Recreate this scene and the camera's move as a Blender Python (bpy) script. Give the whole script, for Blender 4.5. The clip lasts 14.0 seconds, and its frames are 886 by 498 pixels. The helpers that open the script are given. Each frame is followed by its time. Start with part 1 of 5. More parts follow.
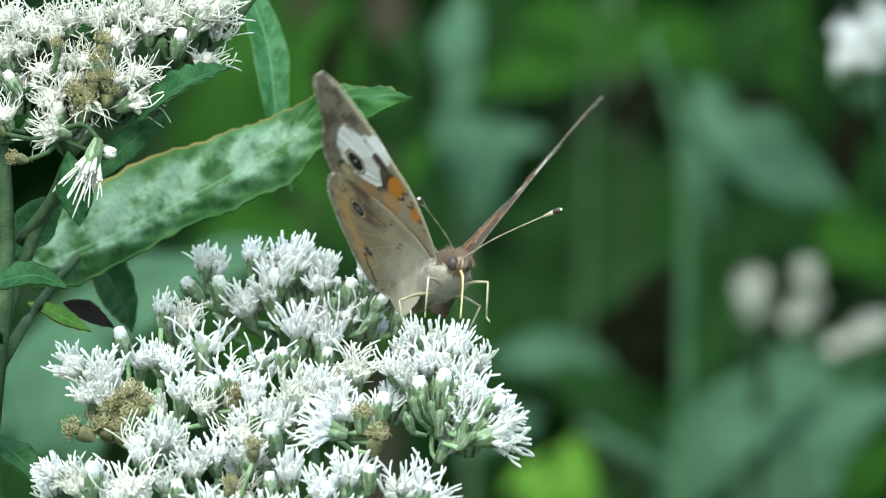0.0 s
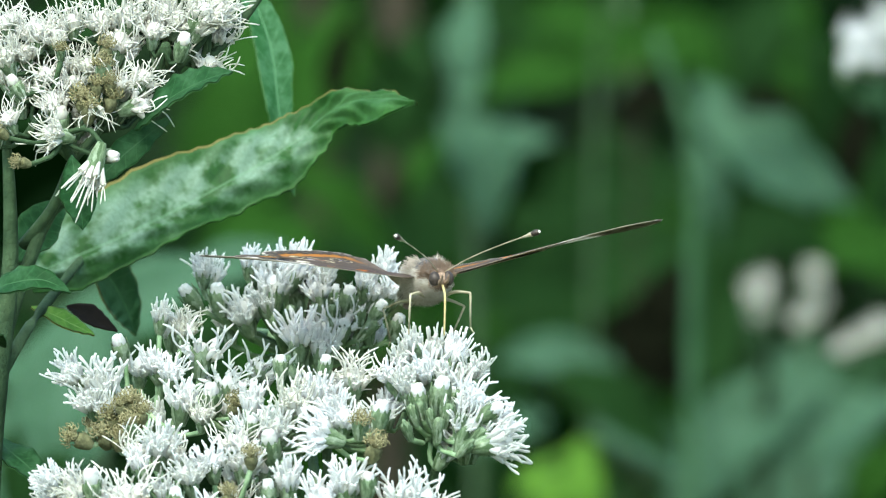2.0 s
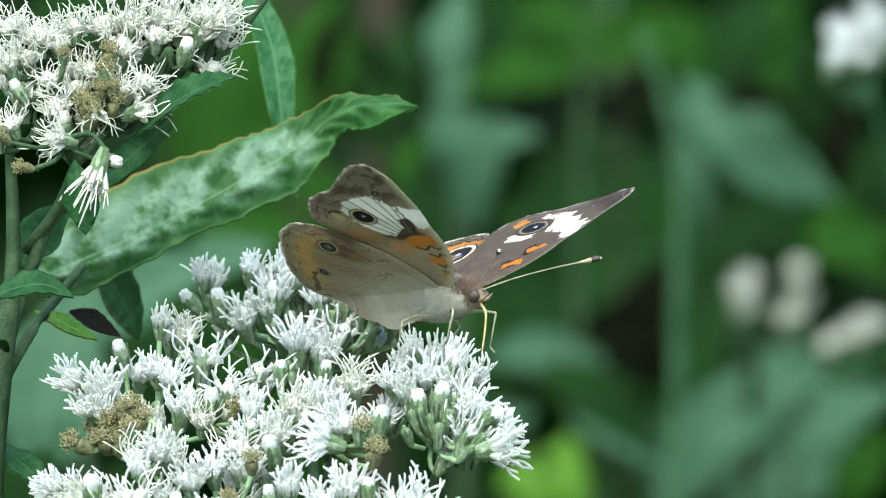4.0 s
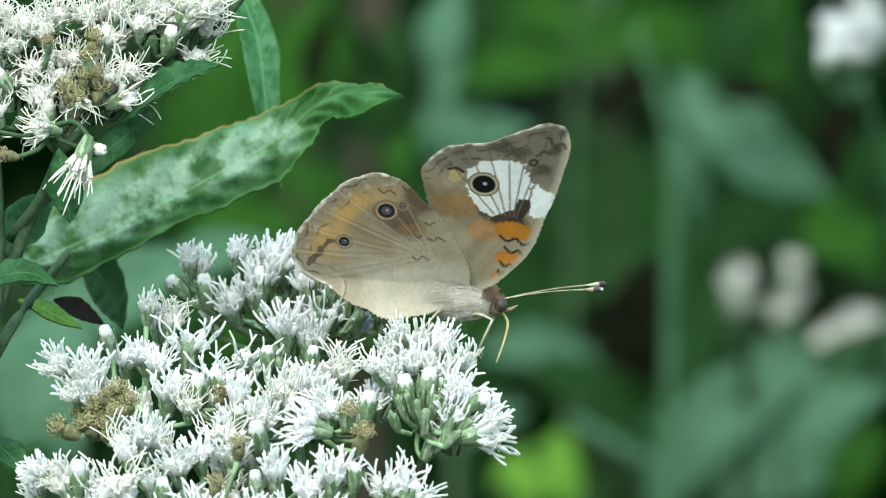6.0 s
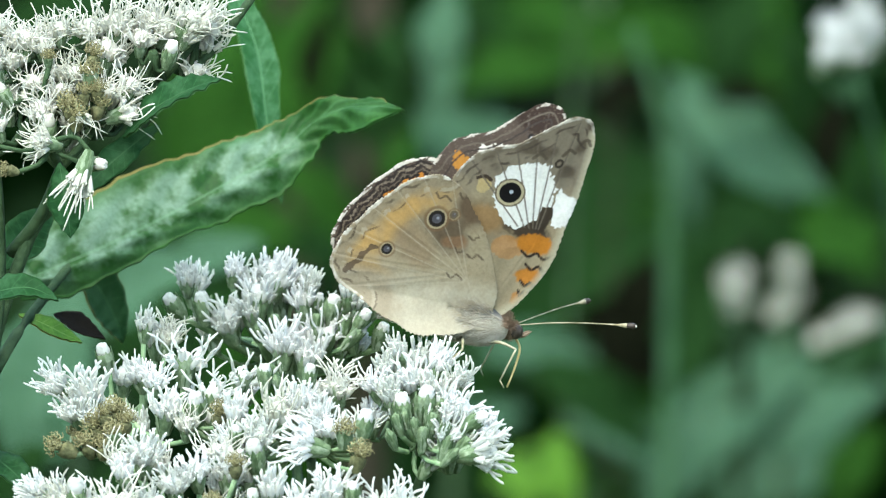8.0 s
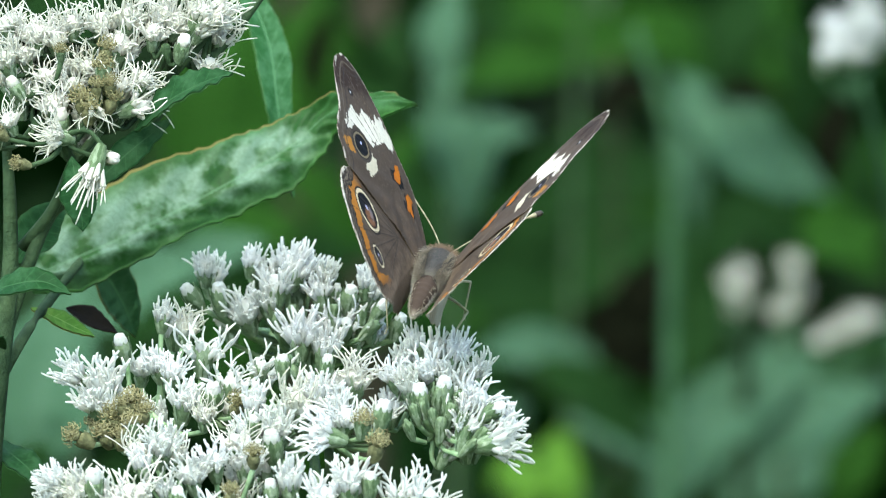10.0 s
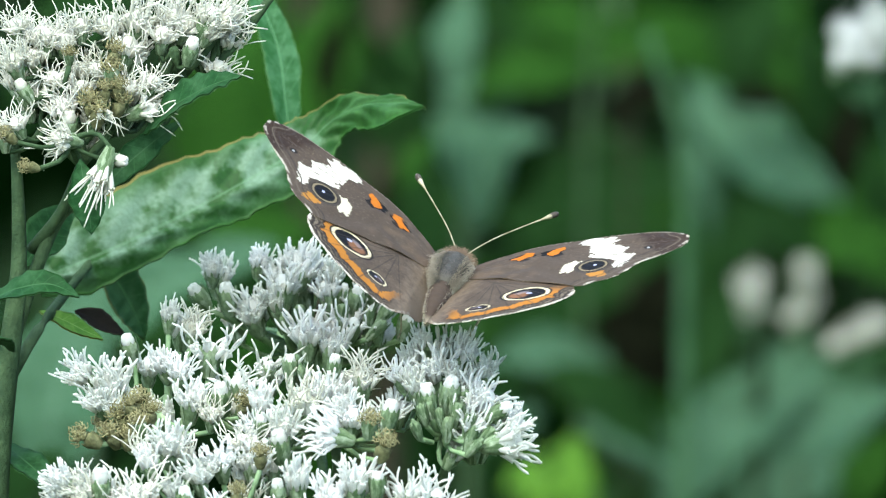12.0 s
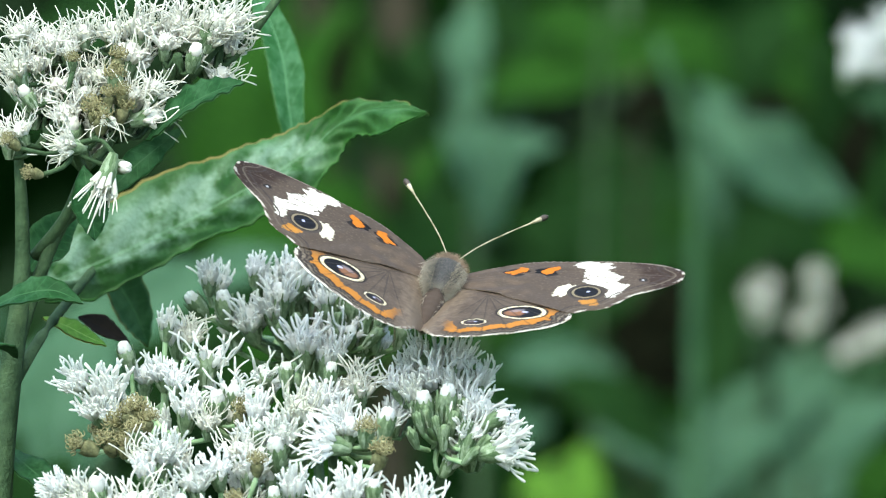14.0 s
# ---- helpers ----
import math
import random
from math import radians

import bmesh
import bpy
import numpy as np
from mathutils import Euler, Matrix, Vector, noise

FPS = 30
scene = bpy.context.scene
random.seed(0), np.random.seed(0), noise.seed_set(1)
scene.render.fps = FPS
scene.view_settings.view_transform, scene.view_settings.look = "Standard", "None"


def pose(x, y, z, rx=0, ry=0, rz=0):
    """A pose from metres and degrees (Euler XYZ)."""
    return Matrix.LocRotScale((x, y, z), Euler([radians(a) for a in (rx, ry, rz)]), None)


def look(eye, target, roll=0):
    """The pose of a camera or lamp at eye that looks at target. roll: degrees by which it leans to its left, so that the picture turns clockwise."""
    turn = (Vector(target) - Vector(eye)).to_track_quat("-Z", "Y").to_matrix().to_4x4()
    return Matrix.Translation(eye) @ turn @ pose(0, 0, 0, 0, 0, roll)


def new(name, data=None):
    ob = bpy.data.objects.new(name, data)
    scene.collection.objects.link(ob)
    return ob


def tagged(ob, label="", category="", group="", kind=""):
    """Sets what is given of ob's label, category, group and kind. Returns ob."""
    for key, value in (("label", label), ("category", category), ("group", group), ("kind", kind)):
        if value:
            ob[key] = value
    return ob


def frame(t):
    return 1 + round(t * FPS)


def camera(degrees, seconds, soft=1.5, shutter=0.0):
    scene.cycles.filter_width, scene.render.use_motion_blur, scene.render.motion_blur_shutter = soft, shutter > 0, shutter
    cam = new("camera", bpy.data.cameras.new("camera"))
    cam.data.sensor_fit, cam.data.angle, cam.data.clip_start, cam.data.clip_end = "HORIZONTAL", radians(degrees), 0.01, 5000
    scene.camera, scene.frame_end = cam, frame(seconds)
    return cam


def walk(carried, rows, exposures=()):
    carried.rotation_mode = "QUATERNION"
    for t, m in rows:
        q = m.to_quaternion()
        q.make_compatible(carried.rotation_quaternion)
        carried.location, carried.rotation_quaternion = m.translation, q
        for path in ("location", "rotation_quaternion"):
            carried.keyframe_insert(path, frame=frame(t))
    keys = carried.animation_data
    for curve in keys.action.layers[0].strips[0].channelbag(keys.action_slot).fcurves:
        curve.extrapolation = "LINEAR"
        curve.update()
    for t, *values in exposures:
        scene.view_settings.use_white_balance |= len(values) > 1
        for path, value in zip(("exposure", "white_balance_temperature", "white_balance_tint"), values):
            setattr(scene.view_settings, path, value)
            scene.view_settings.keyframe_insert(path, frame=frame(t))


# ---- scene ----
cam = camera(3.65, 14.0, soft=1.15, shutter=0.4)
cam.data.dof.use_dof = True
cam.data.dof.focus_distance = 1.6
cam.data.dof.aperture_fstop = 47
EYE = (0, -1.6, 1.1)
walk(cam, [
    (0, look(EYE, (0.00016, 0, 1.1))), (0.5, look(EYE, (0.00059, 0, 1.09971))), (1, look(EYE, (0.00114, 0, 1.09941))),
    (1.5, look(EYE, (0.00033, 0, 1.09971))), (2, look(EYE, (-0.00065, 0, 1.1001))), (2.5, look(EYE, (-0.00029, 0, 1.10026))),
    (3, look(EYE, (0.00088, 0, 1.0999))), (5.5, look(EYE, (0.0012, 0, 1.09951))), (6, look(EYE, (0.00182, 0, 1.09912))),
    (6.5, look(EYE, (0.00172, 0, 1.09954))), (7, look(EYE, (0.00101, 0, 1.09987))), (7.5, look(EYE, (0.0014, 0, 1.09961))),
    (8, look(EYE, (0.00211, 0, 1.09925))), (10.5, look(EYE, (0.00159, 0, 1.09915))), (11, look(EYE, (0.00023, 0, 1.09971))),
    (11.5, look(EYE, (0.00013, 0, 1.09977))), (12, look(EYE, (0.00029, 0, 1.09977))), (12.5, look(EYE, (0, 0, 1.1))),
    (13, look(EYE, (-0.00068, 0, 1.10055))), (13.5, look(EYE, (-0.00062, 0, 1.10055))), (14, look(EYE, (-0.00088, 0, 1.10065)))], [(0, 2.05, 6700, 0), (14, 2.05, 6700, 0)])


# ---- light ----
SUN_UP, SUN_ROT = radians(53), radians(197)
world = bpy.data.worlds.new("sky")
scene.world = world
world.use_nodes = True
wn = world.node_tree
sky = wn.nodes.new("ShaderNodeTexSky")
sky.sky_type, sky.sun_disc = "NISHITA", False
sky.sun_elevation, sky.sun_rotation = SUN_UP, SUN_ROT
wn.links.new(sky.outputs[0], wn.nodes["Background"].inputs[0])
wn.nodes["Background"].inputs[1].default_value = 0.15
sun_data = bpy.data.lights.new("sun", "SUN")
sun_data.energy, sun_data.angle, sun_data.color = 1.8, radians(55), (1, 0.975, 0.915)
sun = new("sun", sun_data)
sun.matrix_world = look((0, 0, 5), (0.22, 0.72, 4.0))

MM = 0.001
rng = random.Random(7)


# ---- materials ----
def shader(name):
    m = bpy.data.materials.new(name)
    m.use_nodes = True
    b = m.node_tree.nodes["Principled BSDF"]
    b.inputs["Specular IOR Level"].default_value = 0.18
    return m, m.node_tree.nodes, m.node_tree.links, b


def noise_node(nodes, links, scale, detail=3.0, rough=0.6, coord=None):
    n = nodes.new("ShaderNodeTexNoise")
    n.inputs["Scale"].default_value, n.inputs["Detail"].default_value, n.inputs["Roughness"].default_value = scale, detail, rough
    if coord is None:
        tc = nodes.new("ShaderNodeTexCoord")
        coord = tc.outputs["Object"]
    links.new(coord, n.inputs["Vector"])
    return n


def ramp(nodes, links, fac, stops):
    r = nodes.new("ShaderNodeValToRGB")
    while len(r.color_ramp.elements) < len(stops):
        r.color_ramp.elements.new(0.5)
    for e, (p, c) in zip(r.color_ramp.elements, stops):
        e.position, e.color = p, (*c, 1)
    links.new(fac, r.inputs[0])
    return r


def mix(nodes, links, kind, fac, a, b):
    m = nodes.new("ShaderNodeMix")
    m.data_type, m.blend_type = "RGBA", kind
    for sock, v in ((m.inputs[0], fac), (m.inputs[6], a), (m.inputs[7], b)):
        if isinstance(v, (int, float)):
            sock.default_value = v
        elif isinstance(v, tuple):
            sock.default_value = (*v, 1)
        else:
            links.new(v, sock)
    return m.outputs[2]


def bump(nodes, links, height, bsdf, strength, dist):
    b = nodes.new("ShaderNodeBump")
    b.inputs["Strength"].default_value, b.inputs["Distance"].default_value = strength, dist
    links.new(height, b.inputs["Height"])
    links.new(b.outputs[0], bsdf.inputs["Normal"])


def thin(m, nodes, links, bsdf, colour, amount):
    """Lets some light through a thin sheet."""
    t = nodes.new("ShaderNodeBsdfTranslucent")
    if isinstance(colour, tuple):
        t.inputs[0].default_value = (*colour, 1)
    else:
        links.new(colour, t.inputs[0])
    x = nodes.new("ShaderNodeMixShader")
    x.inputs[0].default_value = amount
    links.new(bsdf.outputs[0], x.inputs[1])
    links.new(t.outputs[0], x.inputs[2])
    links.new(x.outputs[0], nodes["Material Output"].inputs[0])


def plain_noise(name, dark, light, scale, rough=0.6, bumps=0.3, dist=0.0003, see=0.0):
    """A matt surface with variation at two scales, and from piece to piece."""
    m, n, l, b = shader(name)
    a = noise_node(n, l, scale)
    c = noise_node(n, l, scale * 6)
    r = ramp(n, l, a.outputs[0], [(0.32, dark), (0.68, light)])
    info = n.new("ShaderNodeObjectInfo")
    piece = ramp(n, l, info.outputs["Random"], [(0, (0.78, 0.8, 0.74)), (1, (1, 1, 1))])
    col = mix(n, l, "MULTIPLY", 0.8, r.outputs[0], piece.outputs[0])
    fine = ramp(n, l, c.outputs[0], [(0.3, (0.8, 0.8, 0.8)), (0.7, (1, 1, 1))])
    col = mix(n, l, "MULTIPLY", 0.6, col, fine.outputs[0])
    l.new(col, b.inputs["Base Color"])
    b.inputs["Roughness"].default_value = rough
    bump(n, l, c.outputs[0], b, bumps, dist)
    if see:
        thin(m, n, l, b, col, see)
    return m


def leaf_material(name, dark, light, pale, vein, veins=13, mott=0.5, gloss=0.55, see=0.22, scale=300, edge=(0.13, 0.12, 0.03), shine=0.18, inner=0.0, ribs=(1.0, 0.32), rim_at=0.97, bloom_at=0.44, rim_both=True, bare_tip=0.0):
    """Leaf blade: side veins from the midrib, mottled pale bloom, fine relief."""
    m, n, l, b = shader(name)
    uv = n.new("ShaderNodeUVMap")
    sep = n.new("ShaderNodeSeparateXYZ")
    l.new(uv.outputs[0], sep.inputs[0])

    def calc(op, x, y=None):
        q = n.new("ShaderNodeMath")
        q.operation = op
        for i, v in enumerate((x, y)):
            if v is None:
                continue
            if isinstance(v, (int, float)):
                q.inputs[i].default_value = v
            else:
                l.new(v, q.inputs[i])
        return q.outputs[0]

    across = calc("ABSOLUTE", calc("SUBTRACT", calc("MULTIPLY", sep.outputs[1], 2.0), 1.0))
    wob = noise_node(n, l, scale * 0.5)
    along = calc("ADD", calc("SUBTRACT", sep.outputs[0], calc("MULTIPLY", across, 0.09)), calc("MULTIPLY", wob.outputs[0], 0.03))
    saw = calc("ABSOLUTE", calc("SUBTRACT", calc("FRACT", calc("MULTIPLY", along, veins)), 0.5))
    side = calc("LESS_THAN", saw, 0.05)
    mid = calc("LESS_THAN", across, 0.05)
    lines = calc("MAXIMUM", calc("MULTIPLY", mid, ribs[0]), calc("MULTIPLY", side, ribs[1]))
    big = noise_node(n, l, scale)
    small = noise_node(n, l, scale * 7)
    cells = n.new("ShaderNodeTexVoronoi")
    cells.feature = "DISTANCE_TO_EDGE"
    cells.inputs["Scale"].default_value = scale * 4.5
    tc = n.new("ShaderNodeTexCoord")
    l.new(tc.outputs["Object"], cells.inputs["Vector"])
    col = ramp(n, l, big.outputs[0], [(0.3, dark), (0.7, light)]).outputs[0]
    bloom = ramp(n, l, big.outputs[0], [(bloom_at, (0, 0, 0)), (bloom_at + 0.16, (mott, mott, mott))]).outputs[0]
    if inner:
        near_rib = ramp(n, l, across, [(inner, (1, 1, 1)), (inner + 0.42, (0, 0, 0))]).outputs[0]
        bloom = mix(n, l, "MULTIPLY", 1.0, bloom, near_rib)
    if bare_tip:
        bloom = mix(n, l, "MULTIPLY", 1.0, bloom, ramp(n, l, sep.outputs[0], [(bare_tip, (1, 1, 1)), (bare_tip + 0.12, (0.12, 0.12, 0.12))]).outputs[0])
    col = mix(n, l, "MIX", bloom, col, pale)
    net = ramp(n, l, cells.outputs[0], [(0.0, (0.78, 0.83, 0.78)), (0.14, (1, 1, 1))]).outputs[0]
    col = mix(n, l, "MULTIPLY", 0.7, col, net)
    col = mix(n, l, "MIX", lines, col, vein)
    rim = calc("MULTIPLY", calc("GREATER_THAN", calc("ADD", across if rim_both else calc("SUBTRACT", calc("MULTIPLY", sep.outputs[1], 2.0), 1.0), calc("MULTIPLY", wob.outputs[0], 0.04)), rim_at + 0.02), 0.75)
    col = mix(n, l, "MIX", rim, col, edge)
    grain = ramp(n, l, small.outputs[0], [(0.3, (0.72, 0.75, 0.7)), (0.7, (1, 1, 1))]).outputs[0]
    col = mix(n, l, "MULTIPLY", 0.7, col, grain)
    l.new(col, b.inputs["Base Color"])
    b.inputs["Roughness"].default_value = gloss
    b.inputs["Specular IOR Level"].default_value = shine
    hgt = calc("SUBTRACT", calc("MULTIPLY", cells.outputs[0], 0.6), calc("MULTIPLY", lines, 0.4))
    bump(n, l, hgt, b, 0.3, 0.0002)
    thin(m, n, l, b, col, see)
    return m


white_petal = plain_noise("white_petal", (0.84, 0.85, 0.845), (0.92, 0.93, 0.925), 900, 0.7, 0.1, 0.0001, 0.6)
cream_petal = plain_noise("cream_petal", (0.66, 0.655, 0.58), (0.81, 0.805, 0.75), 900, 0.5, 0.1, 0.0001, 0.35)
stalk_green = plain_noise("stalk_green", (0.12, 0.21, 0.1), (0.27, 0.38, 0.22), 300, 0.6, 0.5, 0.0003)
stem_green = plain_noise("stem_green", (0.018, 0.042, 0.016), (0.05, 0.09, 0.04), 350, 0.7, 0.6, 0.0004)
withered = plain_noise("withered", (0.1, 0.092, 0.042), (0.36, 0.335, 0.18), 900, 0.8, 0.5, 0.0002)
withered_cup = plain_noise("withered_cup", (0.06, 0.065, 0.03), (0.2, 0.2, 0.1), 900, 0.8, 0.5, 0.0002)
leaf_near = leaf_material("leaf_near", (0.012, 0.058, 0.009), (0.034, 0.115, 0.02), (0.17, 0.265, 0.195), (0.14, 0.27, 0.15), 9, 0.8, scale=230, inner=0.6, edge=(0.17, 0.13, 0.04), ribs=(0.3, 0.0), rim_at=0.96, bloom_at=0.41, rim_both=False, bare_tip=0.58)
leaf_up = leaf_material("leaf_up", (0.016, 0.075, 0.02), (0.03, 0.11, 0.035), (0.06, 0.155, 0.075), (0.075, 0.18, 0.085), 11, 0.6, scale=420, edge=(0.07, 0.16, 0.05), shine=0.1)
leaf_dark = leaf_material("leaf_dark", (0.01, 0.045, 0.013), (0.024, 0.08, 0.028), (0.045, 0.11, 0.05), (0.04, 0.1, 0.042), 9, 0.4, edge=(0.03, 0.08, 0.025), shine=0.06)
leaf_lime = leaf_material("leaf_lime", (0.05, 0.14, 0.015), (0.1, 0.22, 0.03), (0.14, 0.25, 0.05), (0.15, 0.26, 0.07), 7, 0.4)
leaf_mid = leaf_material("leaf_mid", (0.012, 0.055, 0.014), (0.025, 0.09, 0.028), (0.05, 0.12, 0.055), (0.05, 0.13, 0.05), 8, 0.4)
leaf_brown = leaf_material("leaf_brown", (0.004, 0.004, 0.003), (0.009, 0.007, 0.005), (0.012, 0.009, 0.006), (0.009, 0.007, 0.005), 7, 0.4, 0.7, 0.1, 300, (0.03, 0.02, 0.01), 0.1)
# far leaf greens are lowered: the background's shade is put into their colours
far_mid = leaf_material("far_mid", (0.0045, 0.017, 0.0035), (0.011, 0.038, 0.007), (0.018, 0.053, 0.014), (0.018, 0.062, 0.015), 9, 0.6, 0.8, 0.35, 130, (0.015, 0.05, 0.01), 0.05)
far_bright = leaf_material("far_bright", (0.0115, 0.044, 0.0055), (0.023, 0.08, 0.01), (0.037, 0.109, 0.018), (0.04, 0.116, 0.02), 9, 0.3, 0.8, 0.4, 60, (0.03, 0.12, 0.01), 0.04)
# pale blue-green: the sky's reflection on leaves is put into this colour
far_pale = leaf_material("far_pale", (0.016, 0.064, 0.024), (0.04, 0.108, 0.054), (0.095, 0.17, 0.115), (0.075, 0.145, 0.09), 9, 0.8, 0.7, 0.25, 110, (0.04, 0.11, 0.05), 0.1)
stem_pale = plain_noise("stem_pale", (0.015, 0.05, 0.018), (0.034, 0.085, 0.037), 100, 0.8, 0.5, 0.0004)
# near-black green with the shade of deep foliage put into its colour
far_shade = leaf_material("far_shade", (0.001, 0.008, 0.001), (0.003, 0.018, 0.002), (0.004, 0.02, 0.003), (0.005, 0.022, 0.004), 9, 0.3, 0.8, 0.15, 60, (0.004, 0.02, 0.003), 0.03)
far_lime = leaf_material("far_lime", (0.07, 0.19, 0.015), (0.12, 0.27, 0.03), (0.13, 0.27, 0.05), (0.14, 0.28, 0.06), 9, 0.4, 0.7, 0.4, 110, (0.12, 0.24, 0.03), 0.08)
# near-black colour that stands in for shade in the gaps between plants
far_gap_shade = leaf_material("far_gap_shade", (0.002, 0.0026, 0.0014), (0.006, 0.007, 0.004), (0.006, 0.007, 0.004), (0.008, 0.008, 0.004), 9, 0.3, 0.9, 0.1, 60, (0.004, 0.004, 0.002), 0.0)
bark = plain_noise("bark", (0.015, 0.014, 0.008), (0.04, 0.034, 0.02), 60, 0.85, 0.8, 0.002)
chitin_dark = plain_noise("chitin_dark", (0.02, 0.015, 0.012), (0.07, 0.055, 0.045), 1500, 0.35, 0.3, 0.0001)
fur_top = plain_noise("fur_top", (0.14, 0.13, 0.12), (0.26, 0.24, 0.22), 400, 0.9, 0.1, 0.0001)
fur_brown = plain_noise("fur_brown", (0.17, 0.115, 0.08), (0.32, 0.23, 0.165), 900, 0.8, 0.6, 0.0002)
fur_pale = plain_noise("fur_pale", (0.4, 0.365, 0.3), (0.6, 0.555, 0.47), 900, 0.8, 0.6, 0.0002)
leg_cream = plain_noise("leg_cream", (0.22, 0.2, 0.12), (0.42, 0.39, 0.28), 900, 0.5, 0.2, 0.0001)
antenna_brown = plain_noise("antenna_brown", (0.2, 0.17, 0.1), (0.46, 0.41, 0.29), 900, 0.5, 0.2, 0.0001)
antenna_pale = plain_noise("antenna_pale", (0.5, 0.48, 0.42), (0.75, 0.73, 0.68), 900, 0.5, 0.2, 0.0001)
tongue_tan = plain_noise("tongue_tan", (0.4, 0.3, 0.12), (0.6, 0.5, 0.26), 900, 0.4, 0.2, 0.0001)


def bract_material():
    """Narrow downy bracts, each a little different, paler along its edge."""
    m, n, l, b = shader("cup_green")
    geo = n.new("ShaderNodeNewGeometry")
    base = ramp(n, l, geo.outputs["Random Per Island"], [(0.0, (0.09, 0.15, 0.07)), (0.6, (0.22, 0.3, 0.18)), (1.0, (0.42, 0.49, 0.38))])
    a = noise_node(n, l, 1500)
    col = mix(n, l, "MULTIPLY", 0.7, base.outputs[0], ramp(n, l, a.outputs[0], [(0.38, (0.45, 0.52, 0.42)), (0.62, (1, 1, 1))]).outputs[0])
    l.new(col, b.inputs["Base Color"])
    b.inputs["Roughness"].default_value = 0.8
    bump(n, l, a.outputs[0], b, 0.8, 0.0002)
    thin(m, n, l, b, col, 0.25)
    return m


cup_green = bract_material()


def body_fur_material(name, high, low, z0, z1):
    """Fur that turns from the colour of the back to that of the belly."""
    m, n, l, b = shader(name)
    tc = n.new("ShaderNodeTexCoord")
    sep = n.new("ShaderNodeSeparateXYZ")
    l.new(tc.outputs["Object"], sep.inputs[0])
    rng_node = n.new("ShaderNodeMapRange")
    rng_node.inputs["From Min"].default_value, rng_node.inputs["From Max"].default_value = z0, z1
    l.new(sep.outputs["Z"], rng_node.inputs["Value"])
    a = noise_node(n, l, 3500)
    col = mix(n, l, "MIX", rng_node.outputs[0], low, high)
    col = mix(n, l, "MULTIPLY", 0.4, col, ramp(n, l, a.outputs[0], [(0.3, (0.55, 0.55, 0.55)), (0.7, (1, 1, 1))]).outputs[0])
    l.new(col, b.inputs["Base Color"])
    b.inputs["Roughness"].default_value = 0.9
    bump(n, l, a.outputs[0], b, 0.1, 0.0001)
    return m


fur_tan = plain_noise("fur_tan", (0.32, 0.275, 0.22), (0.54, 0.48, 0.4), 900, 0.85, 0.3, 0.0001)
thorax_fur = body_fur_material("thorax_fur", (0.062, 0.062, 0.064), (0.44, 0.4, 0.325), 0.0008, 0.0022)
belly_fur = body_fur_material("belly_fur", (0.045, 0.032, 0.025), (0.4, 0.36, 0.29), -0.0016, -0.0004)


def wing_material():
    m, n, l, b = shader("wing_scales")
    at = n.new("ShaderNodeAttribute")
    at.attribute_name = "pattern"
    a = noise_node(n, l, 2600, 3, 0.7)
    c = noise_node(n, l, 420, 3)
    col = mix(n, l, "MULTIPLY", 0.8, at.outputs[0], ramp(n, l, a.outputs[0], [(0.32, (0.8, 0.8, 0.8)), (0.68, (1.0, 1.0, 1.0))]).outputs[0])
    col = mix(n, l, "MULTIPLY", 0.5, col, ramp(n, l, c.outputs[0], [(0.3, (0.75, 0.74, 0.72)), (0.7, (1, 1, 1))]).outputs[0])
    l.new(col, b.inputs["Base Color"])
    b.inputs["Roughness"].default_value = 0.6
    b.inputs["Specular IOR Level"].default_value = 0.2
    bump(n, l, a.outputs[0], b, 0.35, 0.0001)
    thin(m, n, l, b, col, 0.34)
    return m


wing_scales = wing_material()


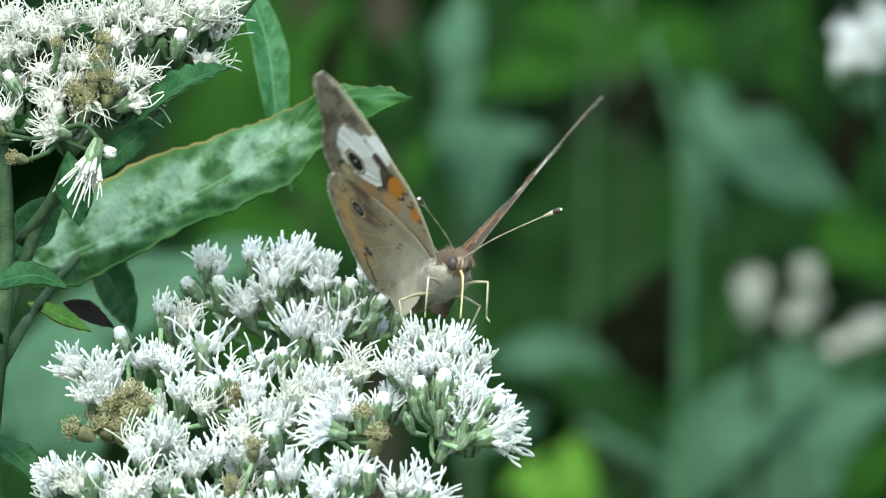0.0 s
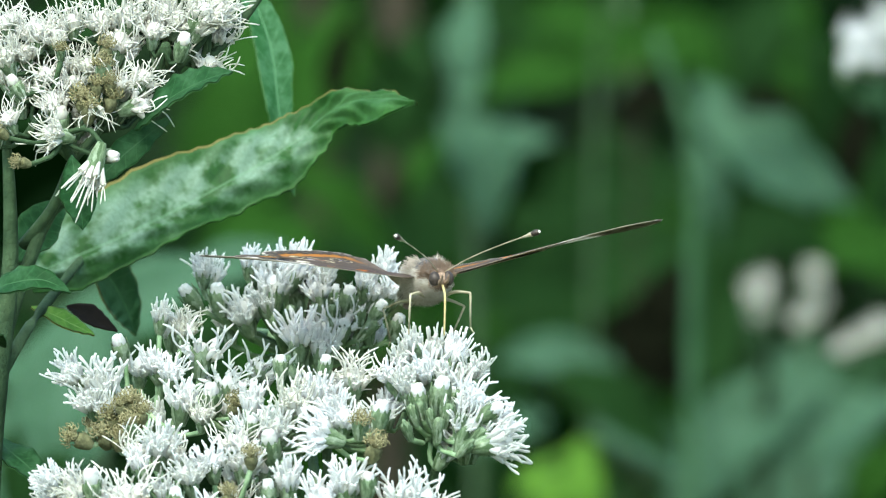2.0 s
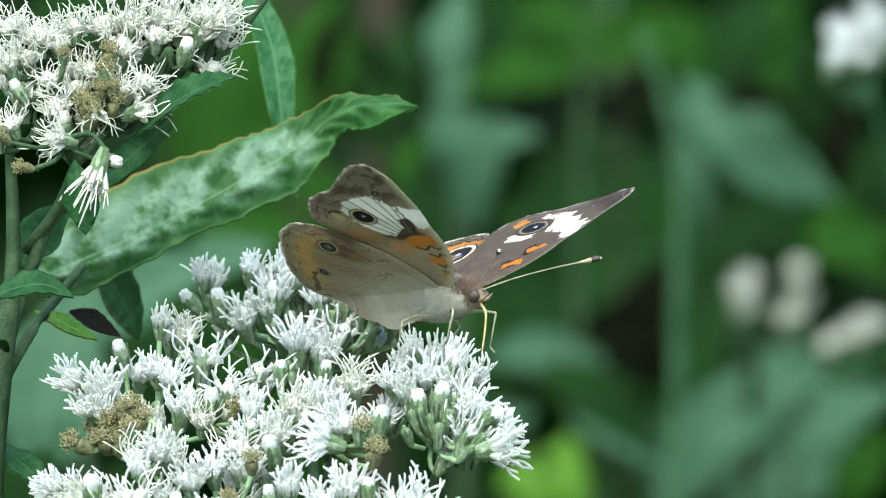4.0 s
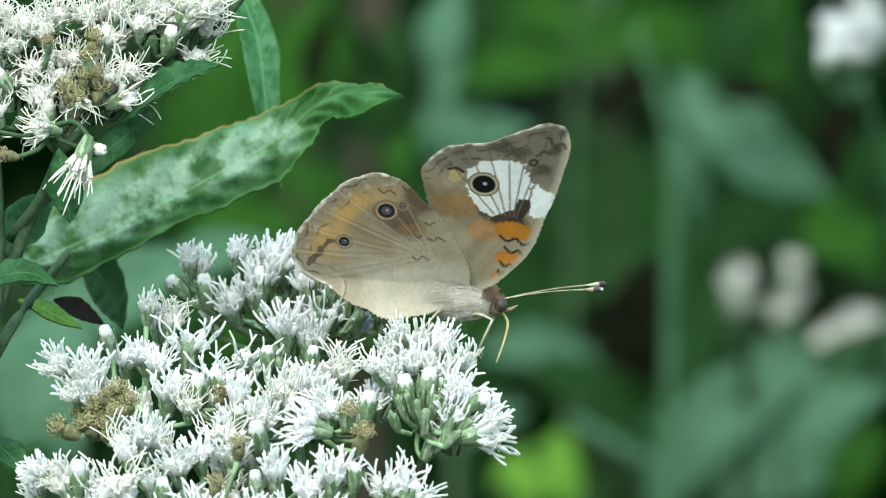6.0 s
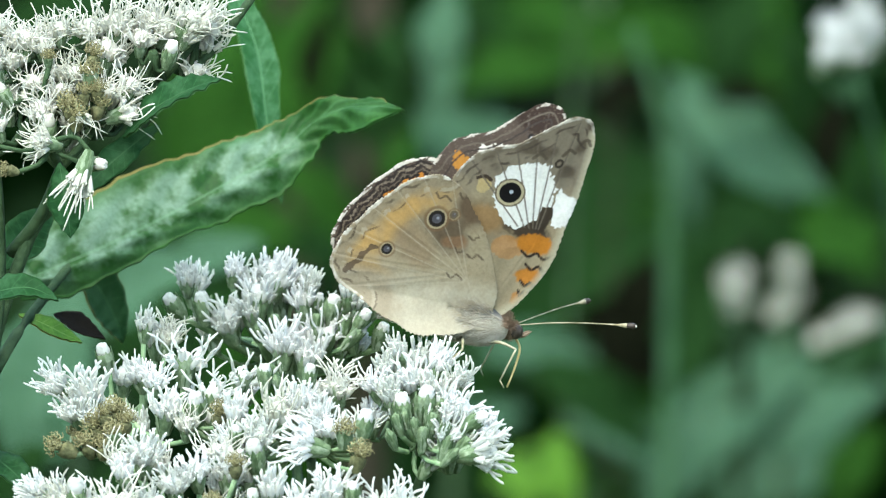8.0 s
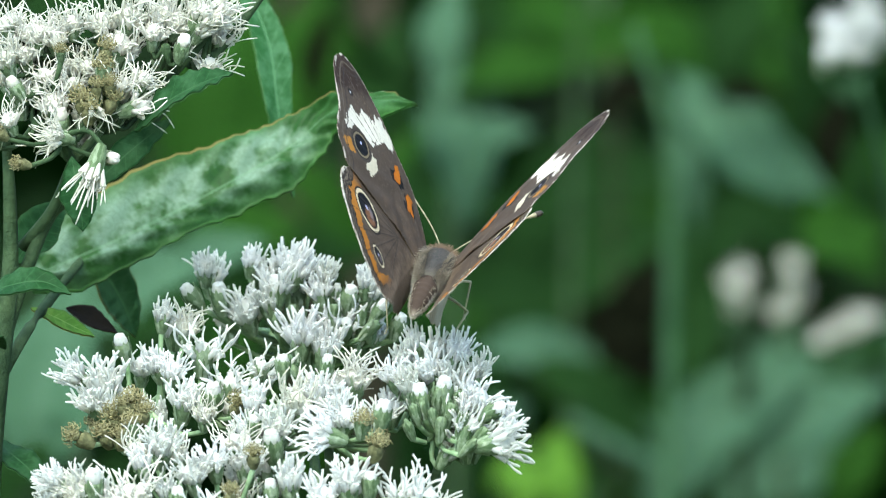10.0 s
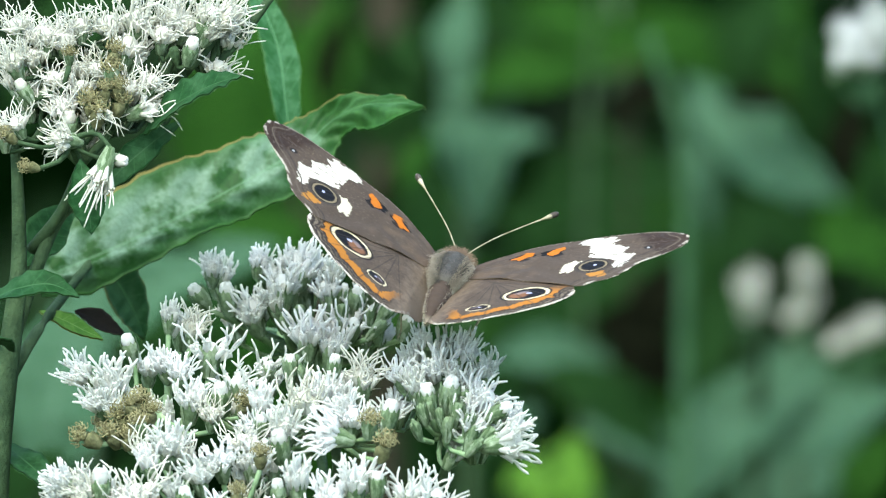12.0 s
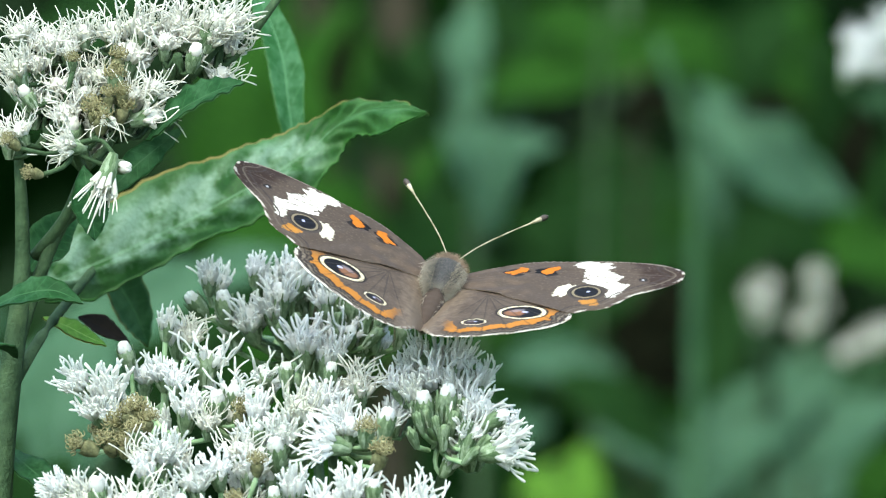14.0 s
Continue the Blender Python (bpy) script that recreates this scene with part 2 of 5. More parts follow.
# ---- mesh helpers ----
class Shape:
    """Collects vertices, faces and uv of one mesh."""

    def __init__(self):
        self.v, self.f, self.uv = [], [], {}

    def tube(self, pts, radii, sides=6, cap=True):
        pts = [Vector(p) for p in pts]
        n0 = len(self.v)
        ref = Vector((0.31, 0.87, 0.37))
        for i, p in enumerate(pts):
            t = (pts[min(i + 1, len(pts) - 1)] - pts[max(i - 1, 0)]).normalized()
            a = t.cross(ref).normalized()
            if a.length < 0.1:
                a = t.cross(Vector((1, 0, 0))).normalized()
            b = t.cross(a)
            r = radii[i] if isinstance(radii, (list, tuple)) else radii
            for k in range(sides):
                w = 2 * math.pi * k / sides
                self.v.append(p + a * (r * math.cos(w)) + b * (r * math.sin(w)))
        for i in range(len(pts) - 1):
            for k in range(sides):
                j = (k + 1) % sides
                self.f.append((n0 + i * sides + k, n0 + i * sides + j, n0 + (i + 1) * sides + j, n0 + (i + 1) * sides + k))
        if cap:
            self.f.append(tuple(n0 + k for k in reversed(range(sides))))
            self.f.append(tuple(n0 + (len(pts) - 1) * sides + k for k in range(sides)))
        return self

    def lathe(self, rings, sides=12, axis=None):
        """Rings of (height, radius) about the line axis = (start, direction)."""
        start, way = (Vector(a) for a in (axis or ((0, 0, 0), (0, 0, 1))))
        way = way.normalized()
        self.tube([start + way * h for h, r in rings], [max(r, 1e-6) for h, r in rings], sides)
        return self

    def blob(self, centre, radii, sides=12, rings=8, turn=None):
        n0 = len(self.v)
        c, turn = Vector(centre), turn or Matrix.Identity(3)
        for i in range(rings + 1):
            a = math.pi * i / rings
            for k in range(sides):
                w = 2 * math.pi * k / sides
                s = max(math.sin(a), 1e-3)
                self.v.append(c + turn @ Vector((radii[0] * s * math.cos(w), radii[1] * s * math.sin(w), radii[2] * math.cos(a))))
        for i in range(rings):
            for k in range(sides):
                j = (k + 1) % sides
                self.f.append((n0 + i * sides + k, n0 + (i + 1) * sides + k, n0 + (i + 1) * sides + j, n0 + i * sides + j))
        return self

    def mesh(self, name, material, smooth=True):
        me = bpy.data.meshes.new(name)
        me.from_pydata([tuple(p) for p in self.v], [], self.f)
        if self.uv:
            layer = me.uv_layers.new(name="UVMap")
            for lp in me.loops:
                layer.data[lp.index].uv = self.uv.get(lp.vertex_index, (0, 0))
        me.materials.append(material)
        me.polygons.foreach_set("use_smooth", [smooth] * len(me.polygons))
        me.update()
        return me


def part(name, shape, material, parent, label=""):
    """Links a shape, or a ready mesh, as one mesh object under a thing or part."""
    me = shape.mesh(name, material) if isinstance(shape, Shape) else shape
    ob = new(name, me)
    ob.parent = parent
    return tagged(ob, label) if label else ob


def thing(name, at, label, category, group="", kind=""):
    ob = new(name)
    ob.location = at
    ob.empty_display_size = 0.01
    return tagged(ob, label, category, group, kind)


def curve(ctrl, n):
    """n + 1 points on a smooth line through the control points, which may stand unevenly."""
    c = [Vector(p) for p in ctrl]
    c = [c[0] * 2 - c[1]] + c + [c[-1] * 2 - c[-2]]
    gap = [max((b - a).length, 1e-9) ** 0.5 for a, b in zip(c, c[1:])]
    out, segs = [], len(c) - 3
    for i in range(n + 1):
        u = i / n * segs
        k = min(int(u), segs - 1)
        u -= k
        a, b, d, e = c[k:k + 4]
        g0, g1, g2 = gap[k:k + 3]
        m1 = ((b - a) / g0 - (d - a) / (g0 + g1) + (d - b) / g1) * g1
        m2 = ((d - b) / g1 - (e - b) / (g1 + g2) + (e - d) / g2) * g1
        out.append(b * (2 * u ** 3 - 3 * u * u + 1) + m1 * (u ** 3 - 2 * u * u + u) + d * (3 * u * u - 2 * u ** 3) + m2 * (u ** 3 - u * u))
    return out


def leaf_shape(ctrl, half, face, fold=0.25, teeth=12, bite=0.08, wave=0.0, along=48, across=10, thick=0.00025, lower=1.0, peak=0.42, seed=1, widths=None, turned=0.0, pleat=0.0):
    """A toothed lance-shaped blade along a bent midrib. face: where its upper side looks; lower: width of its second half.
    widths: half widths at the control points, of the first and second half; turned: how far the rim of the second half bends back."""
    s, r = Shape(), random.Random(seed)
    mid = curve(ctrl, along)
    f0, f1 = (Vector(face[0]), Vector(face[1])) if isinstance(face[0], (tuple, list)) else (Vector(face), Vector(face))
    top, low, ph = [], [], r.random() * 6
    span = [[p.y for p in curve([(3.0 * i, w, 0) for i, w in enumerate(side)], along)] for side in widths or ()]
    for i, p in enumerate(mid):
        u = i / along
        t = (mid[min(i + 1, along)] - mid[max(i - 1, 0)]).normalized()
        f = f0.lerp(f1, u)
        b = f.cross(t).normalized()
        nrm = t.cross(b).normalized()
        prof = (u / peak) ** 0.75 if u < peak else max(0.0, 1 - ((u - peak) / (1 - peak)) ** 1.6)
        w = half * max(prof, 0.02)
        saw = (u * teeth) % 1.0
        row_t, row_l = [], []
        for k in range(across + 1):
            v = 2 * k / across - 1
            ww = max(span[v < 0][i], 0.02) * MM if widths else w * (lower if v < 0 else 1.0)
            edge = abs(v) ** 5 * (0.4 + 1.2 * abs(math.sin(u * 23 + ph))) * bite * half * (saw - 0.5) * (1 if 0.03 < u < 0.97 else 0)
            q = p + b * (v * ww + math.copysign(edge, v)) + nrm * (fold * abs(v) * ww + wave * abs(v) * math.sin(u * 17 + ph + v * 2))
            if v < 0:
                q -= nrm * (turned * max(0.0, -v - 0.35) * ww)
            q += nrm * (pleat * MM * math.sin(2 * math.pi * (11 * u - 1.6 * abs(v)) + (2 if v < 0 else 0)) * 4 * abs(v) * (1.1 - abs(v)))
            q += nrm * (0.04 * half * math.sin(u * 40 + abs(v) * 3)) * abs(v)
            row_t.append(q + nrm * thick / 2)
            row_l.append(q - nrm * thick / 2)
        top.append(row_t)
        low.append(row_l)
    m = across + 1
    for rows in (top, low):
        n0 = len(s.v)
        for i, row in enumerate(rows):
            for k, q in enumerate(row):
                v = 2 * k / across - 1
                s.uv[len(s.v)] = (i / along, 0.5 + 0.5 * (v if v > 0 or not turned else -(-v) ** 0.45))
                s.v.append(q)
        for i in range(along):
            for k in range(across):
                a = n0 + i * m + k
                s.f.append((a, a + 1, a + m + 1, a + m) if rows is low else (a, a + m, a + m + 1, a + 1))
    n1 = (along + 1) * m
    for i in range(along):
        for k in (0, across):
            a = i * m + k
            s.f.append((a, a + m, a + m + n1, a + n1))
    return s


# ---- setting ----
def ground_sheet():
    s, n, size = Shape(), 60, 400.0
    for i in range(n + 1):
        for k in range(n + 1):
            x, y = ((2 * q / n - 1) for q in (i, k))
            x, y = (math.copysign(abs(q) ** 3 * size, q) for q in (x, y))
            near = max(0.0, 1 - math.hypot(x, y) / 30)
            s.v.append((x, y, 0.03 * near * noise.noise((x * 2, y * 2, 0.3)) - 0.02))
    for i in range(n):
        for k in range(n):
            a = i * (n + 1) + k
            s.f.append((a, a + n + 1, a + n + 2, a + 1))
    soil = plain_noise("meadow_floor", (0.025, 0.045, 0.016), (0.075, 0.1, 0.04), 14, 0.9, 0.8, 0.02)
    return tagged(new("ground", s.mesh("ground", soil)), "low green growth and soil under the plants", "ground", kind="structure")


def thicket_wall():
    """Dense growth that closes the view far behind the plants, its shade put into the dark colour."""
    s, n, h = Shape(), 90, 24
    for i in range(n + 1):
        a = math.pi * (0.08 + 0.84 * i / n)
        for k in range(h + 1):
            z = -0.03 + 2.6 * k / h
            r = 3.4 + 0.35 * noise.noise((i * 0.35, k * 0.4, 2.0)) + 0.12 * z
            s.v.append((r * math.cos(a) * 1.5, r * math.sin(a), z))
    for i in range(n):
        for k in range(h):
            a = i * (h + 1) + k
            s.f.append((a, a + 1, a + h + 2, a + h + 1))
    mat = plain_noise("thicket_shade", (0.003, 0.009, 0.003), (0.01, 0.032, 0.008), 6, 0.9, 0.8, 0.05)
    return tagged(new("backdrop", s.mesh("backdrop", mat)), "dense thicket backdrop behind the meadow plants, shade put into its dark green", "thicket", kind="structure")


ground_sheet()
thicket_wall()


# ---- flower heads ----
def filament(s, base, way, length, r, bend, segs=6, sides=4):
    """One curled style branch, thicker at its blunt tip."""
    way = Vector(way).normalized()
    side = way.cross(Vector((rng.uniform(-1, 1), rng.uniform(-1, 1), rng.uniform(-1, 1)))).normalized()
    turn = way.cross(side)
    k1, k2 = rng.uniform(-bend, bend), rng.uniform(-bend, bend)
    pts = [Vector(base) + way * length * u + side * (k1 * length * u * u) + turn * (k2 * length * math.sin(u * 3.4) * 0.4) for u in (i / segs for i in range(segs + 1))]
    s.tube(pts, [r * (0.85 + 0.45 * (i / segs)) for i in range(segs)] + [r * 0.8], sides)


def cup_shape(seed, length=3.4, wide=0.95):
    """Pale green cup of blunt overlapping bracts."""
    r, s = random.Random(seed), Shape()

    def girth(z):
        return wide * (0.42 + 0.62 * math.sin(min(1.0, z / length * 1.1) * 1.75))

    s.lathe([(0, 0.25 * MM)] + [(u * length * MM, girth(u * length) * MM) for u in (0.1, 0.3, 0.5, 0.7, 0.85)] + [(length * MM, 0.7 * wide * MM)], 12)
    for row, (z0, ln, count) in enumerate(((0.05, 0.5, 6), (0.2, 0.78, 8), (0.35, 1.06, 9))):
        for k in range(count):
            a = 2 * math.pi * (k + 0.5 * row) / count + r.uniform(-0.2, 0.2)
            out, tan = Vector((math.cos(a), math.sin(a), 0)), Vector((-math.sin(a), math.cos(a), 0))
            top = length * ln * r.uniform(0.86, 1.08)
            flare = r.uniform(0.0, 0.1)
            n0 = len(s.v)
            for i in range(6):
                u = i / 5
                z = z0 + (top - z0) * u
                rad = girth(z) + 0.1 - 0.02 * row + flare * u ** 3
                hw = 0.34 * wide * (0.7 + 0.5 * u) * (1 - u ** 5) + 0.03
                for v in (-1, 0, 1):
                    s.v.append((out * (rad + (0.09 if v == 0 else -0.03)) + tan * (hw * v) + Vector((0, 0, z))) * MM)
            for i in range(5):
                for v in range(2):
                    a0 = n0 + i * 3 + v
                    s.f.append((a0, a0 + 1, a0 + 4, a0 + 3))
    return s


def tuft_shape(seed, florets=16, spread=0.5, length=2.0, bend=0.4, bias=(0, 0), thick=0.105):
    """White tube florets crowded in the cup, with blunt lobes and two long style branches from each."""
    rng.seed(seed)
    s = Shape()
    core = min(1.0, 0.35 + florets / 22)
    s.blob(Vector((bias[0], bias[1], 2.7)) * MM, ((1.0 + 0.3 * spread) * core * MM, (1.0 + 0.3 * spread) * core * MM, 1.5 * core * MM), 12, 8)
    for k in range(florets):
        a, rad = k * 2.4, 1.15 * math.sqrt((k + 0.4) / florets)
        foot = Vector((rad * 0.8 * math.cos(a), rad * 0.8 * math.sin(a), 1.9)) * MM
        lean = Vector((math.cos(a) * rad * spread * 1.2 + bias[0] + rng.uniform(-0.12, 0.12), math.sin(a) * rad * spread * 1.2 + bias[1] + rng.uniform(-0.12, 0.12), 1)).normalized()
        tall = rng.uniform(1.5, 2.5) * (1.05 - 0.2 * rad) * MM
        s.tube([foot, foot + lean * tall * 0.5, foot + lean * tall * 0.85, foot + lean * tall], [0.26 * MM, 0.34 * MM, 0.4 * MM, 0.3 * MM], 6)
        mouth = foot + lean * tall
        e1 = lean.cross(Vector((0.2, 0.5, 0.1))).normalized()
        e2 = lean.cross(e1)
        for j in range(5):
            w = j * 2 * math.pi / 5 + a
            d = e1 * math.cos(w) + e2 * math.sin(w)
            s.blob(mouth + d * 0.32 * MM + lean * rng.uniform(-0.08, 0.12) * MM, (0.17 * MM, 0.17 * MM, 0.15 * MM), 5, 4)
        for j in range(2):
            out = Vector((rng.uniform(-1, 1), rng.uniform(-1, 1), 0)) * 0.45 * spread
            filament(s, mouth - lean * 0.2 * MM, lean + out, length * rng.uniform(0.55, 1.15) * MM, thick * MM, bend)
    return s


def bud_shape(seed):
    r, s = random.Random(seed), Shape()
    s.blob((0, 0, 2.9 * MM), (0.86 * MM, 0.86 * MM, 1.0 * MM), 10, 7)
    for k in range(6):
        a = k * 1.05 + r.random()
        s.blob((0.38 * math.cos(a) * MM, 0.38 * math.sin(a) * MM, 3.5 * MM), (0.36 * MM, 0.36 * MM, 0.42 * MM), 7, 5)
    return s


def husk_shape(seed):
    """Spent head: a dome of short curled, dried florets."""
    rng.seed(seed)
    s = Shape()
    s.blob((0, 0, 2.9 * MM), (0.75 * MM, 0.75 * MM, 0.7 * MM), 8, 6)
    for k in range(34):
        a, up = k * 2.4, 1 - k / 34 * 1.1
        d = Vector((math.cos(a) * math.sqrt(max(0.0, 1 - up * up)), math.sin(a) * math.sqrt(max(0.0, 1 - up * up)), up))
        c = Vector((0, 0, 2.9)) + d * rng.uniform(0.9, 1.35)
        e1 = d.cross(Vector((0.3, 0.2, 0.9))).normalized()
        e2 = d.cross(e1)
        arc, size = rng.uniform(3.5, 6.5), rng.uniform(0.18, 0.32)
        ring = [(c + (e1 * math.cos(w) + e2 * math.sin(w)) * size + d * 0.12 * i) * MM for i, w in enumerate(j * arc / 6 for j in range(7))]
        s.tube([(Vector((0, 0, 2.9)) + d * 0.5) * MM] + ring, 0.085 * MM, 4)
    return s


cups = [cup_shape(i, 2.6 + 0.25 * i, 0.84 + 0.07 * i).mesh("bract_cup", cup_green) for i in range(3)]
cups_old = [cup_shape(i + 9, 2.3, 0.95).mesh("bract_cup", withered_cup) for i in range(2)]
TUFTS = {}
for key, mat, more, slim, curl in (("w", white_petal, 1.0, 0.12, 1.0), ("c", cream_petal, 1.3, 0.08, 1.5)):
    TUFTS[key + "club"] = [tuft_shape(20 + i, 16, 0.25, 1.9 * more, 0.22 * curl, thick=slim).mesh("floret_tuft", mat) for i in range(4)]
    TUFTS[key + "open"] = [tuft_shape(30 + i, 15, 0.5, 2.2 * more, 0.5 * curl, thick=slim).mesh("floret_tuft", mat) for i in range(5)]
    TUFTS[key + "wide"] = [tuft_shape(40 + i, 14, 0.8, 2.6 * more, 0.6 * curl, thick=slim).mesh("floret_tuft", mat) for i in range(5)]
    TUFTS[key + "wisp"] = [tuft_shape(50 + i, 7, 1.0, 3.0 * more, 0.6 * curl, thick=slim).mesh("floret_tuft", mat) for i in range(3)]
    TUFTS[key + "droop"] = [tuft_shape(80 + i, 11, 0.45, 3.4, 0.15, thick=0.085).mesh("floret_tuft", mat) for i in range(2)]
    TUFTS[key + "bud"] = [bud_shape(60 + i).mesh("floret_tuft", mat) for i in range(2)]
TUFTS["husk"] = [husk_shape(70 + i).mesh("dried_tuft", withered) for i in range(3)]
TUFTS["tip"] = [Shape().blob((0, 0, 2.4 * MM), (0.55 * MM, 0.55 * MM, 0.75 * MM), 9, 6).mesh("bud_tip", cup_green)]
KIND = {0: "club", 1: "open", 2: "wide", 3: "wisp", 4: "bud", 5: "husk", 6: "tip", 7: "droop"}


def flower(parent, tip, lean, toward, kind, tint="w", size=1.0, r=rng):
    """One small flower whose florets end near tip; lean: degrees from upright, to +x; toward: how far it faces -y. Returns its foot."""
    a = radians(lean)
    way = Vector((math.sin(a), -toward, math.cos(a))).normalized()
    q = way.to_track_quat("Z", "Y") @ Euler((0, 0, r.uniform(0, 6.28))).to_quaternion()
    name = KIND[kind]
    size *= {5: 0.8, 7: 1.3}.get(kind, 1.0)
    foot = Vector(tip) - way * ((3.7 if kind in (4, 5, 6) else 4.9) * MM * size)
    old = kind == 5
    cup = part("flower_cup", r.choice(cups_old if old and r.random() < 0.6 else cups), None, parent)
    slim = {6: 0.66, 7: 0.72}.get(kind, 1.0)
    cup.matrix_local = Matrix.LocRotScale(foot, q, Vector((size * slim, size * slim, size)))
    part({5: "dried_tuft", 6: "bud_tip"}.get(kind, "floret_tuft"), r.choice(TUFTS[name if kind in (5, 6) else tint + name]), None, cup)
    return foot, way


def corymb(parent, base, node, heads, fill, tint, depth_of, seed, size=1.0, tinge=0.0, stalk=None):
    """A flat-topped cluster on one forking branch. base, node: where the branch starts and forks, in mm;
    heads: (x, z, lean, kind) in mm; fill: further flowers set in between and behind."""
    r = random.Random(seed)
    stalks, trunk = Shape(), Shape()
    b, k = Vector(base) * MM, Vector(node) * MM
    trunk.tube(curve([b, b.lerp(k, 0.5) + Vector((0.6, 0, -0.5)) * MM, k], 8), [0.75 * MM - 0.02 * MM * i for i in range(9)], 7)
    forks = [k + Vector((dx, dy, dz)) * MM for dx, dy, dz in ((-4, 1, 5), (0, 3, 5), (4, 0, 5), (-1, -4, 3))]
    for f in forks:
        stalks.tube(curve([k, k.lerp(f, 0.6) + Vector((0, 0, -0.4)) * MM, f], 4), 0.55 * MM, 7)
    feet = []
    xs = [h[0] for h in heads]
    for x, z, lean, kind in heads:
        y = depth_of(x, z) + r.uniform(-1.2, 1.2) - (2.5 if kind == 5 else 0)
        feet.append(flower(parent, Vector((x, y, z)) * MM, lean + r.uniform(-6, 6), r.uniform(0.15, 0.5), kind, tint if kind in (0, 4) or r.random() > tinge else "c", size * r.uniform(0.76, 1.2), r))
    for i in range(fill):
        x, z, lean, kind = r.choice([h for h in heads if abs(h[2]) < 65])
        x, z = x + r.uniform(-4.0, 4.0), z + r.uniform(-2.4, -0.2)
        x = min(max(x, min(xs)), max(xs))
        kind = r.choice((0, 1, 2, 1, 0, 4, 6, kind))
        feet.append(flower(parent, Vector((x, depth_of(x, z) + r.uniform(2.5, 9), z)) * MM, lean * 0.7 + r.uniform(-18, 18), r.uniform(0, 0.3), kind, "c" if r.random() < tinge else tint, size * r.uniform(0.75, 1.0), r))
    for foot, way in feet:
        f = min(forks, key=lambda q: (q - foot).length)
        mid = f.lerp(foot, 0.55) - way * 1.2 * MM
        stalks.tube(curve([f, mid, foot + way * 0.2 * MM], 5), [0.4 * MM, 0.36 * MM, 0.33 * MM, 0.3 * MM, 0.3 * MM, 0.34 * MM], 6)
    part("branch", trunk, stem_green, parent)
    part("flower_stalk", stalks, stalk or stalk_green, parent)


main_plant = thing("flowering_plant", (0, 0, 0), "tall herb with a flat-topped head of white thread-like flowers", "plant")
UP = 1100.0


def main_depth(x, z):
    """The head is a dome: its lower flowers stand nearer."""
    return 14 + 1.05 * (z - UP) if z < UP - 2 else 12


def rear_depth(x, z):
    """The highest cluster stands behind the butterfly."""
    return 22 + 0.5 * (z - UP)


def front_depth(x, z):
    """The front clusters lean out from under the butterfly."""
    return 5 + 1.05 * (z - UP)


upper = [
    (-26.6, 1098.6, -4, 0), (-21.1, 1099.4, 2, 0), (-16.8, 1099.4, 8, 0), (-18.1, 1097.1, 0, 1), (-28.9, 1094.9, -40, 4), (-22.7, 1093.9, -25, 1),
    (-25.0, 1095.2, -10, 4), (-12.0, 1097.8, 5, 0), (-13.6, 1096.2, -5, 1), (-7.5, 1097.1, 5, 0), (-6.1, 1096.2, 20, 1), (-15.5, 1091.6, 2, 1),
    (-12.0, 1090.0, 5, 0), (-9.7, 1092.3, 10, 3), (-19.8, 1094.9, -10, 0), (-9.4, 1094.9, 15, 4), (-5.5, 1093.2, 40, 4), (-14.6, 1099.1, 20, 0), (-5.4, 1098.8, 4, 0), (-3.6, 1096.2, 22, 1),
    (-11.4, 1093.4, 0, 6), (-8.0, 1093.0, 15, 6), (-16.4, 1093.2, 0, 6), (-18.4, 1092.2, -5, 6), (-5.9, 1091.4, 40, 6)]
left = [
    (-31.1, 1093.2, 0, 0), (-26.3, 1090.0, 8, 3), (-32.4, 1087.6, -15, 0), (-42.9, 1086.1, -48, 1), (-38.0, 1086.4, -5, 1), (-39.9, 1083.8, -25, 1),
    (-37.3, 1082.8, 0, 1), (-36.2, 1089.3, -20, 4), (-29.8, 1086.7, 10, 1), (-19.1, 1087.4, 12, 3), (-23.3, 1085.8, 5, 3), (-22.4, 1082.4, 0, 5),
    (-25.3, 1083.7, 0, 4), (-35.7, 1082.2, -10, 5), (-34.4, 1082.8, 0, 5), (-37.0, 1080.9, -15, 5), (-33.1, 1081.5, 5, 5), (-41.6, 1078.3, -60, 5),
    (-38.0, 1078.9, -20, 5), (-34.7, 1080.2, -10, 5), (-28.5, 1083.8, 5, 1), (-26.3, 1081.7, 0, 1), (-36.0, 1078.6, -5, 5)]
middle = [
    (-13.3, 1085.0, -3, 0), (-8.7, 1086.4, 5, 1), (-15.9, 1083.8, -12, 1), (-14.9, 1078.7, -80, 2), (-9.4, 1081.7, 8, 2), (-6.1, 1078.0, 15, 5),
    (-7.9, 1080.4, 5, 5), (-11.3, 1083.2, 0, 1), (-17.2, 1087.1, -6, 4), (-12.0, 1087.1, 2, 4), (-5.5, 1081.9, 10, 4), (-20.4, 1083.8, 5, 0),
    (-18.5, 1078.5, -5, 4), (-21.4, 1077.0, 0, 1), (-17.5, 1080.9, 0, 1), (-20.4, 1080.2, 0, 4)]
